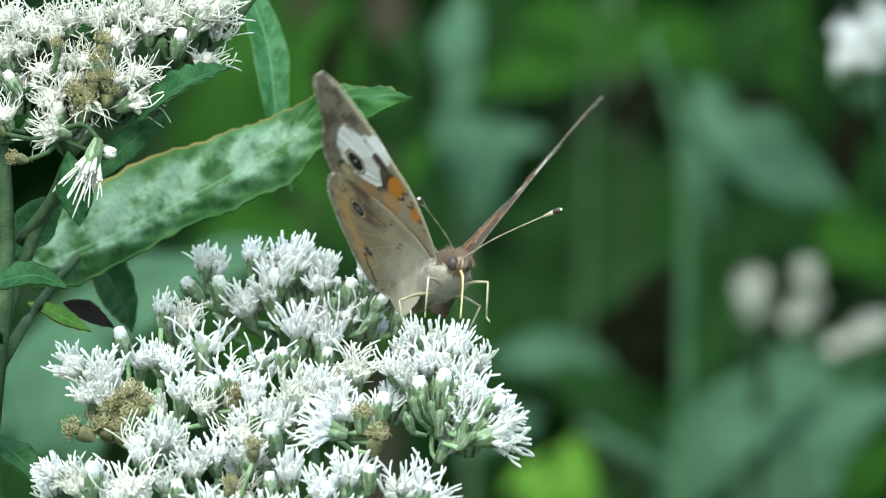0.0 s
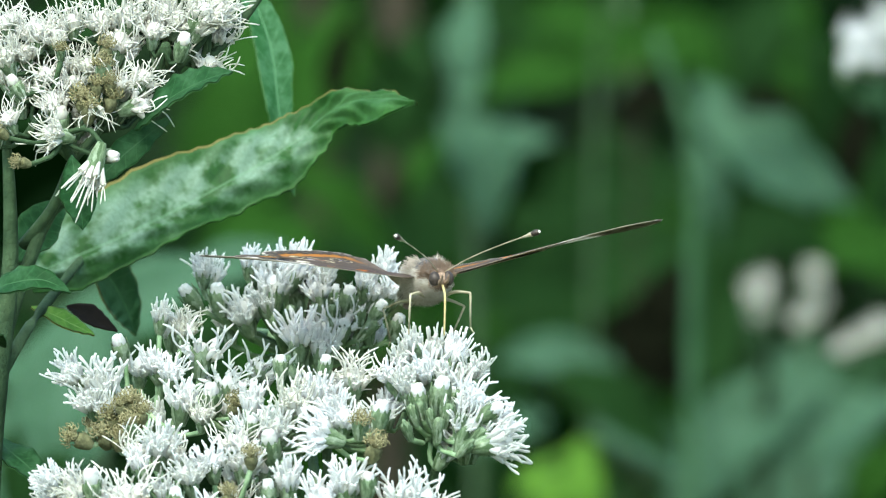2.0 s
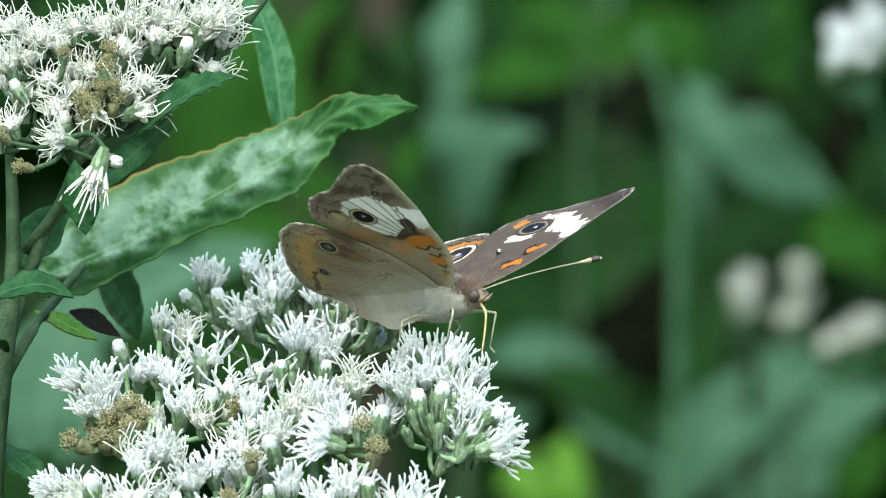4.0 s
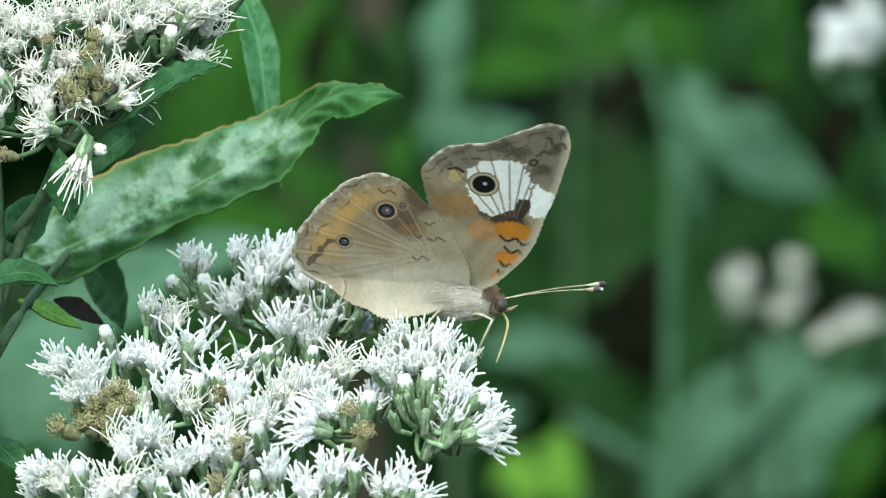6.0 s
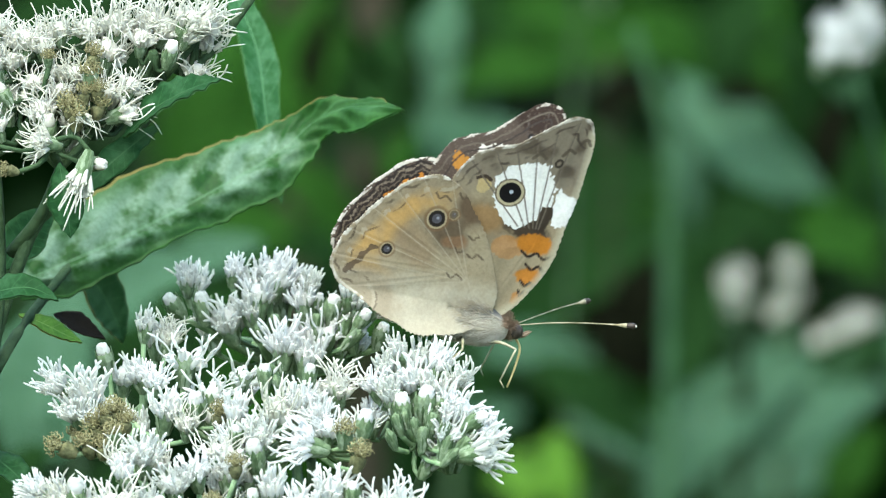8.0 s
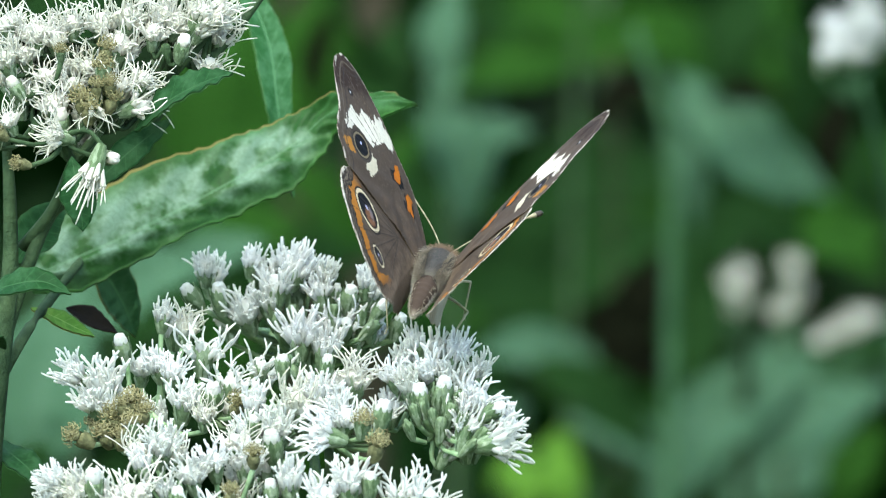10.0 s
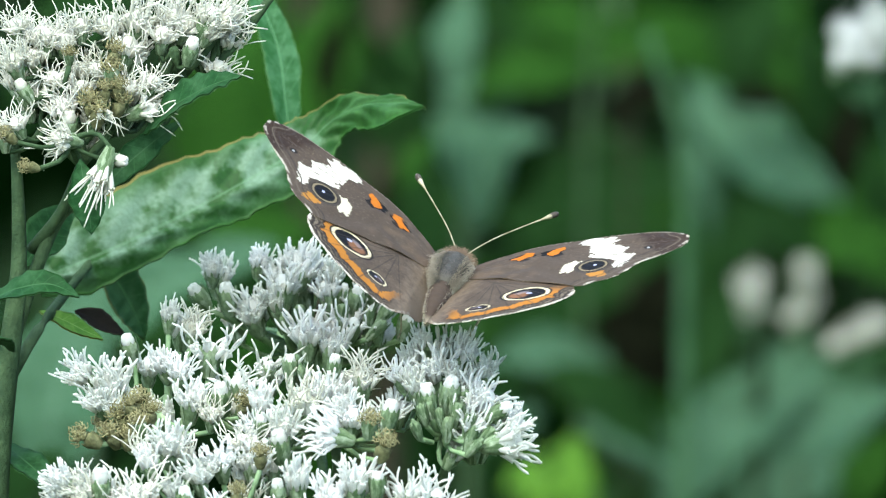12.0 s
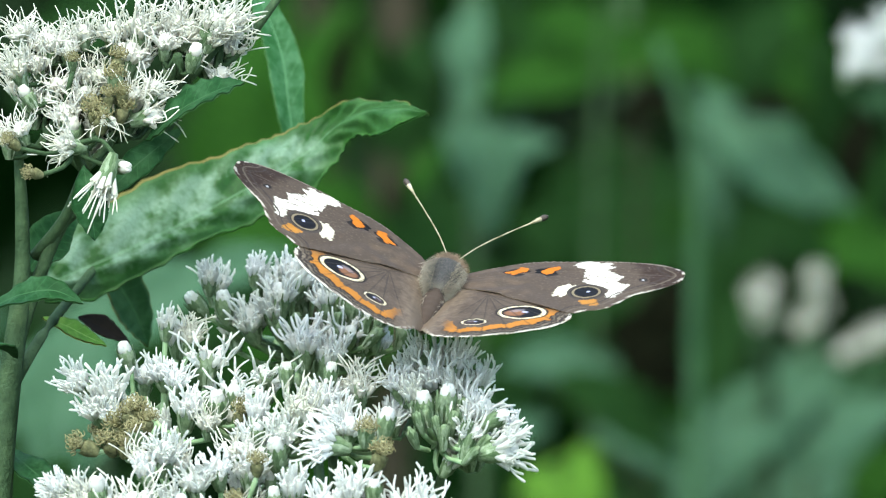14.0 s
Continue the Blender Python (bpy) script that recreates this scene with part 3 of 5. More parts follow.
right = [
    (-2.5, 1090.3, -10, 0), (1.0, 1089.7, 5, 0), (3.3, 1089.3, 12, 0), (-0.6, 1087.4, -5, 1), (-5.1, 1086.4, -15, 2), (-3.2, 1085.4, -8, 0),
    (5.6, 1087.1, 15, 1), (6.2, 1083.8, 28, 2), (7.9, 1081.5, 50, 4), (5.1, 1080.7, 30, 2), (9.5, 1080.0, 62, 1), (10.1, 1077.6, 75, 1),
    (2.3, 1085.8, 10, 0), (4.3, 1083.2, 20, 0), (-3.8, 1088.4, -15, 0), (1.4, 1084.5, 5, 4), (-1.6, 1083.8, -5, 4), (-2.5, 1082.2, -12, 6),
    (-0.3, 1081.7, -5, 6), (2.3, 1082.2, 8, 6), (4.3, 1079.8, 25, 6), (1.0, 1080.6, 0, 6), (-1.4, 1082.8, -8, 6), (3.1, 1083.8, 10, 6),
    (0.4, 1083.2, 2, 6), (5.3, 1078.1, 40, 6), (-3.4, 1080.4, -20, 6), (3.8, 1081.3, 15, 6), (6.6, 1079.3, 40, 6), (1.8, 1083.2, 4, 6)]
low = [
    (-30.8, 1078.9, 0, 1), (-33.7, 1076.7, -12, 0), (-22.4, 1078.9, 6, 2), (-44.2, 1074.1, -42, 1), (-41.2, 1073.1, -35, 1), (-38.6, 1074.2, -8, 4),
    (-28.9, 1072.2, 0, 4), (-7.1, 1073.9, 0, 4), (-9.4, 1075.0, 5, 1), (-16.2, 1075.0, -3, 0), (-18.5, 1073.1, -10, 4), (-2.5, 1073.4, 10, 3),
    (0.7, 1072.8, 30, 3), (-23.0, 1072.4, 0, 5), (-25.0, 1076.7, 0, 1), (-34.7, 1073.4, -10, 2), (-12.6, 1073.1, 5, 1), (-27.6, 1075.4, -3, 1),
    (-20.4, 1076.7, 0, 5)]
bottom = [
    (-40.5, 1069.2, -30, 1), (-36.5, 1070.4, -10, 0), (-32.0, 1069.0, -5, 1), (-30.2, 1073.4, 0, 0), (-25.6, 1070.4, 0, 2), (-21.8, 1069.4, 0, 5),
    (-19.0, 1070.4, 5, 1), (-15.0, 1069.4, 0, 2), (-11.5, 1070.0, 5, 0), (-8.5, 1069.2, 10, 1)]
corymb(main_plant, (-11.3, 3.0, 1044.8), (-15.2, 36.0, 1084.5), upper, 18, "w", rear_depth, 1, 0.98, 0.1)
corymb(main_plant, (-11.3, 3.0, 1044.8), (-31.5, 2.0, 1077.3), left, 16, "w", main_depth, 2, 0.98, 0.25)
corymb(main_plant, (-11.3, 3.0, 1044.8), (-12.0, -3.0, 1076.7), middle, 20, "w", front_depth, 3, 0.98, 0.25)
corymb(main_plant, (-11.3, 3.0, 1044.8), (1.4, -4.0, 1076.3), right, 10, "w", front_depth, 4, 0.98, 0.1)
corymb(main_plant, (-11.3, 3.0, 1044.8), (-23.0, -14.0, 1064.3), low, 28, "w", front_depth, 5, 0.98, 0.25)
corymb(main_plant, (-11.3, 3.0, 1044.8), (-20.0, -20.0, 1058.0), bottom, 16, "w", front_depth, 6, 0.98, 0.2)

stem = Shape()
stem.tube(curve([(0, 0, -0.03), (0.004, 0.008, 0.4), (-0.004, 0.004, 0.8), (-0.009, 0.004, 1.03), (-0.011, 0.003, 1.045)], 40), [(2.8 - 0.035 * i) * MM for i in range(41)], 10)
part("stem", stem, stem_green, main_plant)


# ---- the taller plant beside it ----
SIDE = Vector((-0.05, 0.03, 0))
side_plant = thing("flowering_plant", SIDE, "tall herb with toothed leaves and a fading creamy white flower head", "plant")


def side_depth(x, z):
    return -38 + 0.45 * (z - UP)


side_top = [
    (-49.0, 1126.7, -10, 2), (-45.8, 1125.8, -5, 2), (-47.1, 1123.1, -10, 1), (-43.5, 1124.8, 0, 2), (-41.2, 1126.7, 0, 1), (-38.0, 1127.1, 3, 2),
    (-34.4, 1127.7, 8, 1), (-31.5, 1125.8, 10, 2), (-28.5, 1127.1, 15, 2), (-25.6, 1125.8, 30, 1), (-22.4, 1127.4, 55, 1), (-28.2, 1123.8, 20, 4),
    (-30.2, 1128.0, 10, 1), (-44.5, 1120.5, -10, 2), (-48.4, 1118.9, -30, 4), (-49.7, 1122.5, -20, 1), (-35.4, 1124.8, 8, 2), (-25.0, 1128.0, 30, 2)]
side_low = [
    (-41.2, 1119.6, 0, 2), (-40.3, 1117.3, -10, 5), (-37.2, 1123.1, 5, 5), (-37.6, 1120.9, 0, 5), (-36.7, 1118.9, 8, 5), (-38.3, 1118.6, -5, 5),
    (-39.0, 1116.3, 5, 5), (-35.4, 1119.6, 10, 2), (-32.1, 1119.9, 35, 2), (-31.5, 1116.3, 75, 3), (-38.3, 1113.6, 170, 3), (-44.8, 1112.4, -78, 2),
    (-47.7, 1109.2, -70, 5), (-50.0, 1113.1, -50, 5), (-39.4, 1105.4, -163, 7), (-35.9, 1109.6, 100, 4), (-42.5, 1115.3, -5, 4), (-49.0, 1115.3, -20, 2),
    (-36.3, 1117.3, 15, 5), (-43.8, 1117.6, -10, 1), (-42.5, 1122.5, 0, 5), (-39.3, 1121.5, 3, 2)]
side_group = [(side_top, (-38.0, 6.0, 1107.2), (-29.5, 6.0, 1119.6), 38), (side_low, (-47.1, 8.0, 1099.4), (-41.2, 2.0, 1109.2), 22)]
for seed, (group, b, k, fill) in enumerate(side_group):
    rel = [(x + 50, z, a, n) for x, z, a, n in group]
    corymb(side_plant, Vector(b) - SIDE * 1000, Vector(k) - SIDE * 1000, rel, fill, "c", lambda x, z: side_depth(x, z), 21 + seed, 0.9, 0.7, stem_green)


s = Shape()
s.tube([p * MM - SIDE for p in curve([(-49.7, 30.0, 3.7), (-49.0, 20.0, 543.4), (-52.9, 12.0, 966.1), (-51.3, 6.0, 1071.3), (-50.2, 6.0, 1083.2), (-49.0, 6.0, 1092.3), (-48.5, 6.0, 1097.5), (-48.6, 5.0, 1106.6), (-49.0, 5.0, 1112.4)], 40)], [(2.4 + -0.0475 * i) * MM for i in range(41)], 9)
part("stem", s, stem_green, side_plant)
s = Shape()
s.tube([p * MM - SIDE for p in curve([(-49.7, 7.0, 1087.1), (-46.4, 7.0, 1097.5), (-43.2, 7.0, 1104.0), (-38.0, 7.0, 1107.2), (-31.5, 7.0, 1114.7), (-23.0, 8.0, 1123.8), (-18.5, 9.0, 1130.0)], 16)], [(0.85 + -0.021875 * i) * MM for i in range(17)], 9)
part("branch", s, stem_green, side_plant)
s = Shape()
s.tube([p * MM - SIDE for p in curve([(-50.0, 8.0, 1083.8), (-47.1, 10.0, 1089.0), (-43.6, 22.0, 1094.2), (-40.6, 31.0, 1098.2)], 10)], [(0.75 + -0.025 * i) * MM for i in range(11)], 9)
part("branch", s, stem_green, side_plant)

part("leaf", leaf_shape([Vector(p) * MM - SIDE for p in ((-47.1, 28.0, 1095.8), (-41.2, 30.0, 1098.1), (-34.7, 32.0, 1101.0), (-28.2, 35.0, 1104.3), (-23.0, 37.0, 1107.2), (-18.5, 39.0, 1109.8), (-15.2, 40.0, 1112.1), (-12.5, 40.0, 1114.6), (-9.4, 38.0, 1116.2), (-5.5, 34.0, 1116.6), (-1.8, 30.0, 1116.3))], 7.02 * MM, ((0.0, -0.85, 0.5), (0.0, -0.75, 0.65)), fold=0.22, teeth=24, bite=0.075, wave=0.0005, along=120, across=20, seed=2, widths=((1.95, 5.72, 6.76, 6.37, 4.81, 4.42, 3.38, 2.08, 1.56, 1.24, 0.20), (1.62, 2.99, 2.73, 2.73, 2.99, 3.51, 2.99, 1.95, 1.95, 2.73, 0.33)), turned=1.1, pleat=0.18), leaf_near, side_plant, "broad toothed leaf with pale mottled bloom")
part("leaf", leaf_shape([Vector(p) * MM - SIDE for p in ((-16.2, 54.0, 1105.3), (-18.0, 54.0, 1115.0), (-19.2, 56.0, 1123.5), (-22.0, 58.0, 1130.6), (-25.9, 60.0, 1138.4))], 2.15 * MM, ((0.35, -0.9, 0.1), (0.3, -0.9, 0.2)), fold=0.25, teeth=22, bite=0.1, along=80, across=12, seed=3), leaf_up, side_plant, 'upright toothed leaf with pale midrib')
part("leaf", leaf_shape([Vector(p) * MM - SIDE for p in ((-33.9, 0.0, 1112.7), (-30.3, -2.0, 1115.9), (-26.3, -4.0, 1118.1), (-22.6, -5.0, 1119.4))], 2.7 * MM, (-0.1, -0.6, 0.85), fold=0.3, teeth=7, bite=0.3, along=48, across=10, seed=4), leaf_dark, side_plant, 'small dark toothed leaf')
part("leaf", leaf_shape([Vector(p) * MM - SIDE for p in ((-29.8, 3.0, 1114.2), (-33.4, 2.0, 1111.4), (-37.0, 1.0, 1108.2), (-39.6, 0.0, 1105.0))], 1.7 * MM, (0.1, -0.8, 0.4), fold=0.25, teeth=6, bite=0.2, along=40, across=10, seed=14), leaf_dark, side_plant, 'dark bract leaf under the flowers')
part("leaf", leaf_shape([Vector(p) * MM - SIDE for p in ((-41.2, -2.0, 1109.8), (-40.6, -4.0, 1106.2), (-40.1, -5.0, 1103.6), (-39.8, -5.0, 1101.2))], 2.21 * MM, (0.2, -0.9, 0.2), fold=0.2, teeth=6, bite=0.12, along=36, across=8, seed=5), leaf_dark, side_plant, 'small drooping bract leaf')
part("leaf", leaf_shape([Vector(p) * MM - SIDE for p in ((-52.3, 2.0, 1093.2), (-48.4, -2.0, 1094.9), (-44.5, -4.0, 1095.4), (-41.2, -4.0, 1094.0))], 1.95 * MM, (0, -0.75, 0.65), fold=0.25, teeth=7, bite=0.1, along=40, across=10, seed=6), leaf_dark, side_plant, 'small dark leaf at the stem')
part("leaf", leaf_shape([Vector(p) * MM - SIDE for p in ((-41.9, 42.0, 1099.1), (-38.6, 46.0, 1096.2), (-36.3, 50.0, 1092.3), (-35.0, 52.0, 1088.7))], 3.12 * MM, (0.5, -0.8, 0.2), fold=0.2, teeth=7, bite=0.05, along=40, across=10, seed=7), leaf_mid, side_plant, 'drooping leaf in shade')
part("leaf", leaf_shape([Vector(p) * MM - SIDE for p in ((-46.4, 16.0, 1092.3), (-43.8, 16.0, 1091.3), (-41.2, 16.0, 1090.0), (-39.0, 16.0, 1089.0))], 1.30 * MM, (0.1, -0.7, 0.7), fold=0.2, teeth=5, bite=0.06, along=30, across=8, seed=8), leaf_lime, side_plant, 'small yellow-green leaf')
part("leaf", leaf_shape([Vector(p) * MM - SIDE for p in ((-42.5, 24.0, 1092.3), (-40.6, 24.0, 1091.5), (-38.6, 24.0, 1090.4), (-36.5, 24.0, 1089.4))], 1.30 * MM, (0.1, -0.8, 0.5), fold=0.5, teeth=5, bite=0.1, along=24, across=8, seed=17), leaf_brown, side_plant, 'shrivelled dark brown leaf')
part("leaf", leaf_shape([Vector(p) * MM - SIDE for p in ((-50.7, 12.0, 1077.3), (-48.4, 8.0, 1075.4), (-46.1, 6.0, 1073.4), (-44.8, 5.0, 1071.1))], 2.21 * MM, (0.4, -0.8, 0.5), fold=0.2, teeth=6, bite=0.06, along=30, across=8, seed=9), leaf_dark, side_plant, 'dark lower leaf')
part("leaf", leaf_shape([Vector(p) * MM - SIDE for p in ((-49.0, 4.0, 1087.7), (-50.3, -4.0, 1089.0), (-51.6, -8.0, 1089.7), (-54.9, -12.0, 1089.7))], 1.69 * MM, (0, -0.7, 0.7), fold=0.2, teeth=5, bite=0.06, along=30, across=8, seed=10), leaf_dark, side_plant, '')
part("leaf", leaf_shape([Vector(p) * MM - SIDE for p in ((-48.1, 12.0, 1097.5), (-46.4, 14.0, 1100.1), (-44.5, 16.0, 1102.7), (-41.9, 18.0, 1104.6))], 2.60 * MM, (0.2, -0.9, 0.3), fold=0.2, teeth=6, bite=0.06, along=30, across=8, seed=11), leaf_dark, side_plant, '')


# ---- plants out of focus behind ----
def far_leaf_mesh(seed, mat, half=0.16, droop=0.18):
    s = leaf_shape([(0, 0, 0), (0.35, 0, 0.04), (0.7, 0, -droop * 0.3), (1, 0, -droop)], half, (0, -0.5, 1), 0.2, 14, 0.06, 0.015, 24, 6, 0.002, 1.0, 0.4, seed)
    return s.mesh("leaf", mat)


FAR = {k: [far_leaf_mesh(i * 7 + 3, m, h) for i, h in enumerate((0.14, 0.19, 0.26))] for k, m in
       (("m", far_mid), ("b", far_bright), ("p", far_pale), ("d", far_shade), ("k", far_gap_shade), ("l", far_lime))}


def far_leaf(parent, x, z, y, length, angle, tone, wide=1, pitch=40, r=rng):
    """A leaf centred at x, z, pointing along angle in the upright plane; pitch turns its face towards -y."""
    q = Euler((0, -radians(angle), 0)).to_quaternion() @ Euler((radians(pitch), 0, 0)).to_quaternion()
    ob = part("leaf", FAR[tone][wide], None, parent)
    c = q @ Vector((0.5 * length, 0, 0))
    ob.matrix_local = Matrix.LocRotScale(Vector((x, y, z)) - c - parent.location, q, Vector((length, length, length)))
    return ob


def far_bloom(parent, x, z, y, wide, count, seed, tint="w", size=1.25, tall=0.25, lean=0.0):
    """A loose flat-topped bunch of white flowers."""
    r = random.Random(seed)
    stalks = Shape()
    for i in range(count):
        p = Vector((x + r.uniform(-0.55, 0.55) * wide, y + r.uniform(-0.4, 0.4) * wide, z + r.uniform(-1.8, 1.8) * tall * wide)) - parent.location
        p.x += lean * (p.z - z)
        foot, way = flower(parent, p, r.uniform(-40, 40), 0.3, r.choice((1, 2, 2, 0)), tint, size, r)
        k = Vector((x, y, z - 0.012)) - parent.location
        stalks.tube(curve([k, k.lerp(foot, 0.6), foot], 4), 0.3 * MM, 5)
    part("branch", stalks, stem_pale, parent)


def far_stem(parent, pts, radius, mat=stem_green):
    s = Shape()
    s.tube([p - parent.location for p in curve(pts, 24)], [radius * (1 - 0.02 * i) for i in range(25)], 8)
    return part("stem", s, mat, parent)


def scatter(parent, seed, y, count, tones):
    """Smaller leaves along the plant's height, turned every way."""
    r = random.Random(seed)
    for i in range(count):
        far_leaf(parent, parent.location.x + r.gauss(0, 0.05), r.uniform(0.98, 1.2), y + r.uniform(-0.05, 0.25), r.uniform(0.016, 0.05), r.uniform(-180, 180), r.choice(tones), r.choice((0, 1, 2)), r.uniform(-10, 75))


weed = thing("background_plant", (0.021, 0.75, 0), 'tall weed with broad leaves, sky reflection put into their blue-green', "plant", "plants behind")
for n, (x, z, ln, ang, tone, wide, pitch) in enumerate([
        (0.0063, 1.1135, 0.0210, -75, "p", 2, 42), (0.0030, 1.1165, 0.0155, -55, "p", 2, 42), (0.0104, 1.1187, 0.0167, 20, "p", 1, 42), (0.0030, 1.1354, 0.0172, 90, "p", 2, 42),
        (0.0033, 1.1281, 0.0164, 88, "p", 1, 42), (0.0192, 1.0815, 0.0215, 5, "p", 1, 42), (0.0292, 1.0734, 0.0267, -28, "m", 1, 42), (0.0354, 1.0667, 0.0232, -15, "p", 1, 42),
        (0.0197, 1.0599, 0.0176, 60, "l", 2, 42), (0.0230, 1.0609, 0.0153, 110, "l", 2, 42), (0.0161, 1.0614, 0.0126, 30, "l", 1, 42), (-0.0180, 1.1074, 0.0235, -35, "b", 1, 42),
        (-0.0047, 1.1144, 0.0115, 70, "b", 1, 42), (0.0248, 1.0614, 0.0155, -10, "m", 2, 42), (0.0094, 1.0688, 0.0176, 30, "p", 1, 42)]):
    far_leaf(weed, x, z, 0.75 + 0.03 * (n % 3), ln, ang, tone, wide, pitch)
far_stem(weed, [(0.021, 0.79, -0.03), (0.012, 0.79, 0.7), (0.003, 0.79, 1.152)], 0.002)
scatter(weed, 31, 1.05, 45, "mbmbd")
weed = thing("background_plant", (0.053, 0.80, 0), 'weed with white flowers and long leaves, sky reflection put into their grey-green', "plant", "plants behind")
for n, (x, z, ln, ang, tone, wide, pitch) in enumerate([
        (0.0523, 1.0708, 0.0371, 45, "p", 1, 42), (0.0465, 1.0626, 0.0296, 56, "p", 1, 42), (0.0616, 1.0761, 0.0320, 36, "p", 1, 42), (0.0679, 1.0699, 0.0254, 40, "p", 2, 25),
        (0.0747, 1.0606, 0.0188, 70, "b", 2, 42), (0.0636, 1.0601, 0.0280, 30, "p", 2, 42), (0.0542, 1.1172, 0.0273, -30, "p", 2, 42), (0.0495, 1.1213, 0.0217, -52, "p", 1, 42),
        (0.0626, 1.1136, 0.0210, -18, "p", 1, 42), (0.0423, 1.0889, 0.0185, 86, "m", 1, 42), (0.0707, 1.1011, 0.0207, 14, "b", 2, 42), (0.0761, 1.0976, 0.0150, -20, "b", 1, 42),
        (0.0601, 1.1030, 0.0166, -40, "m", 2, 42), (0.0727, 1.0803, 0.0198, 20, "m", 2, 42), (0.0466, 1.1111, 0.0200, -70, "p", 0, 42)]):
    far_leaf(weed, x, z, 0.80 + 0.03 * (n % 3), ln, ang, tone, wide, pitch)
far_stem(weed, [(0.053, 0.84, -0.03), (0.058, 0.84, 0.7), (0.063, 0.84, 1.090)], 0.002)
scatter(weed, 32, 1.05, 45, "mpmmb")
far_bloom(weed, 0.0645, 1.1325, 0.52, 0.008, 12, 1545, "w", 0.95, 0.3)
far_bloom(weed, 0.0538, 1.0924, 0.78, 0.0036, 7, 1340, "c", 0.66, 0.75)
far_bloom(weed, 0.0625, 1.0930, 0.78, 0.0036, 7, 1440, "c", 0.66, 0.75, 0.3)
far_bloom(weed, 0.0740, 1.0868, 0.78, 0.0032, 8, 1540, "c", 0.66, 0.6, 1.8)
far_stem(weed, [(0.057, 0.80, 0.6), (0.055, 0.80, 1.073), (0.055, 0.76, 1.090)], 0.0018)
far_stem(weed, [(0.0402, 0.70, 0.6), (0.0402, 0.70, 1.0814), (0.0400, 0.70, 1.1169), (0.0342, 0.70, 1.1356)], 0.0016, stem_pale)
far_stem(weed, [(0.090, 0.80, 0.6), (0.079, 0.56, 1.05), (0.070, 0.52, 1.11), (0.066, 0.51, 1.124)], 0.0012, stem_pale)
far_stem(weed, [(0.020, 0.90, 0.6), (0.0265, 0.90, 1.1214), (0.0280, 0.90, 1.1468)], 0.0008, stem_green)
# bright, mid and dark leaf colours here carry the light and shade
weed = thing("background_plant", (0.012, 0.95, 0), 'weed with bright and dim green leaves, light and shade put into their colours', "plant", "plants behind")
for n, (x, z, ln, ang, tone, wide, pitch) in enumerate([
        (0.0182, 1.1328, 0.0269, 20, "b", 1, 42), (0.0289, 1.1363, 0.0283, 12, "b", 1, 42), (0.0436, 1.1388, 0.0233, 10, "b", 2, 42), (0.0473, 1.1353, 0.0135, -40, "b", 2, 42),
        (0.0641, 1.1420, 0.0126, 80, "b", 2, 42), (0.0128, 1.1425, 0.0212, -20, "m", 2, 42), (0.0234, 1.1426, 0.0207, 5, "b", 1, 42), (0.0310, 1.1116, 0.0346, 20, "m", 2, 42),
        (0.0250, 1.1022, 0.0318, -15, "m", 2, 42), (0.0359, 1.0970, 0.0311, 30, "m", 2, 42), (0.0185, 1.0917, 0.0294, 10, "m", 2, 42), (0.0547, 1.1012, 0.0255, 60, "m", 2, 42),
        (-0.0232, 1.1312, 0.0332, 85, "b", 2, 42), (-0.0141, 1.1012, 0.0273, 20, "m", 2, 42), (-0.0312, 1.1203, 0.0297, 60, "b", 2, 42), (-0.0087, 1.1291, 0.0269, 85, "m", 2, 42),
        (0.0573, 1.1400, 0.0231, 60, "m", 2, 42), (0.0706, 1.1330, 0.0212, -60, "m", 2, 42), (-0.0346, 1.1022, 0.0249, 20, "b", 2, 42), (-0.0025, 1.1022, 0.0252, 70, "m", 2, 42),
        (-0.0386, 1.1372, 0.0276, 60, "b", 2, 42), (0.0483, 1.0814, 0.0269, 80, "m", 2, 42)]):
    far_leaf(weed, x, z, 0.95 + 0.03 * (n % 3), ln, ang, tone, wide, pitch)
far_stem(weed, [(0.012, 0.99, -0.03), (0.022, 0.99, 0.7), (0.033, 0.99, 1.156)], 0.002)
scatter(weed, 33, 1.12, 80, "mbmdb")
# added leaves: near-black patches where only shaded gaps lie behind, on a thin stem
weed = thing("background_plant", (0.035, 0.82, 0), 'added near-black leaves standing in for shaded gaps', "plant", "plants behind")
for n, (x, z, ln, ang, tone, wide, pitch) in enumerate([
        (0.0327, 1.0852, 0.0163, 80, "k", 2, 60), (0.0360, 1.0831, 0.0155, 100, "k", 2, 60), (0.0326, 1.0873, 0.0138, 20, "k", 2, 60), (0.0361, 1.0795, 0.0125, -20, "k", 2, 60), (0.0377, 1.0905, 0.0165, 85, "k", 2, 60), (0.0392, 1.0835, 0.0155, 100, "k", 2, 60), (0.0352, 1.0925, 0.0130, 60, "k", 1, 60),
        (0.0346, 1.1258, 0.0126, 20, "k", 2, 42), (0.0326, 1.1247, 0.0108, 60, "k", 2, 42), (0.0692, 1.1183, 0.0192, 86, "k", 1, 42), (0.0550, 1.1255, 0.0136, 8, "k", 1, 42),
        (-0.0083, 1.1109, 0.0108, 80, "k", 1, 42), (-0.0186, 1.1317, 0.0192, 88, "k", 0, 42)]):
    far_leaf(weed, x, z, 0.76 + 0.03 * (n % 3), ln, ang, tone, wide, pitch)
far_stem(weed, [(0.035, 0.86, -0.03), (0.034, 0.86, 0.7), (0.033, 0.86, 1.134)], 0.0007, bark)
weed = thing("background_plant", (-0.057, 0.45, 0), 'low weed with pale leaves', "plant", "plants behind")
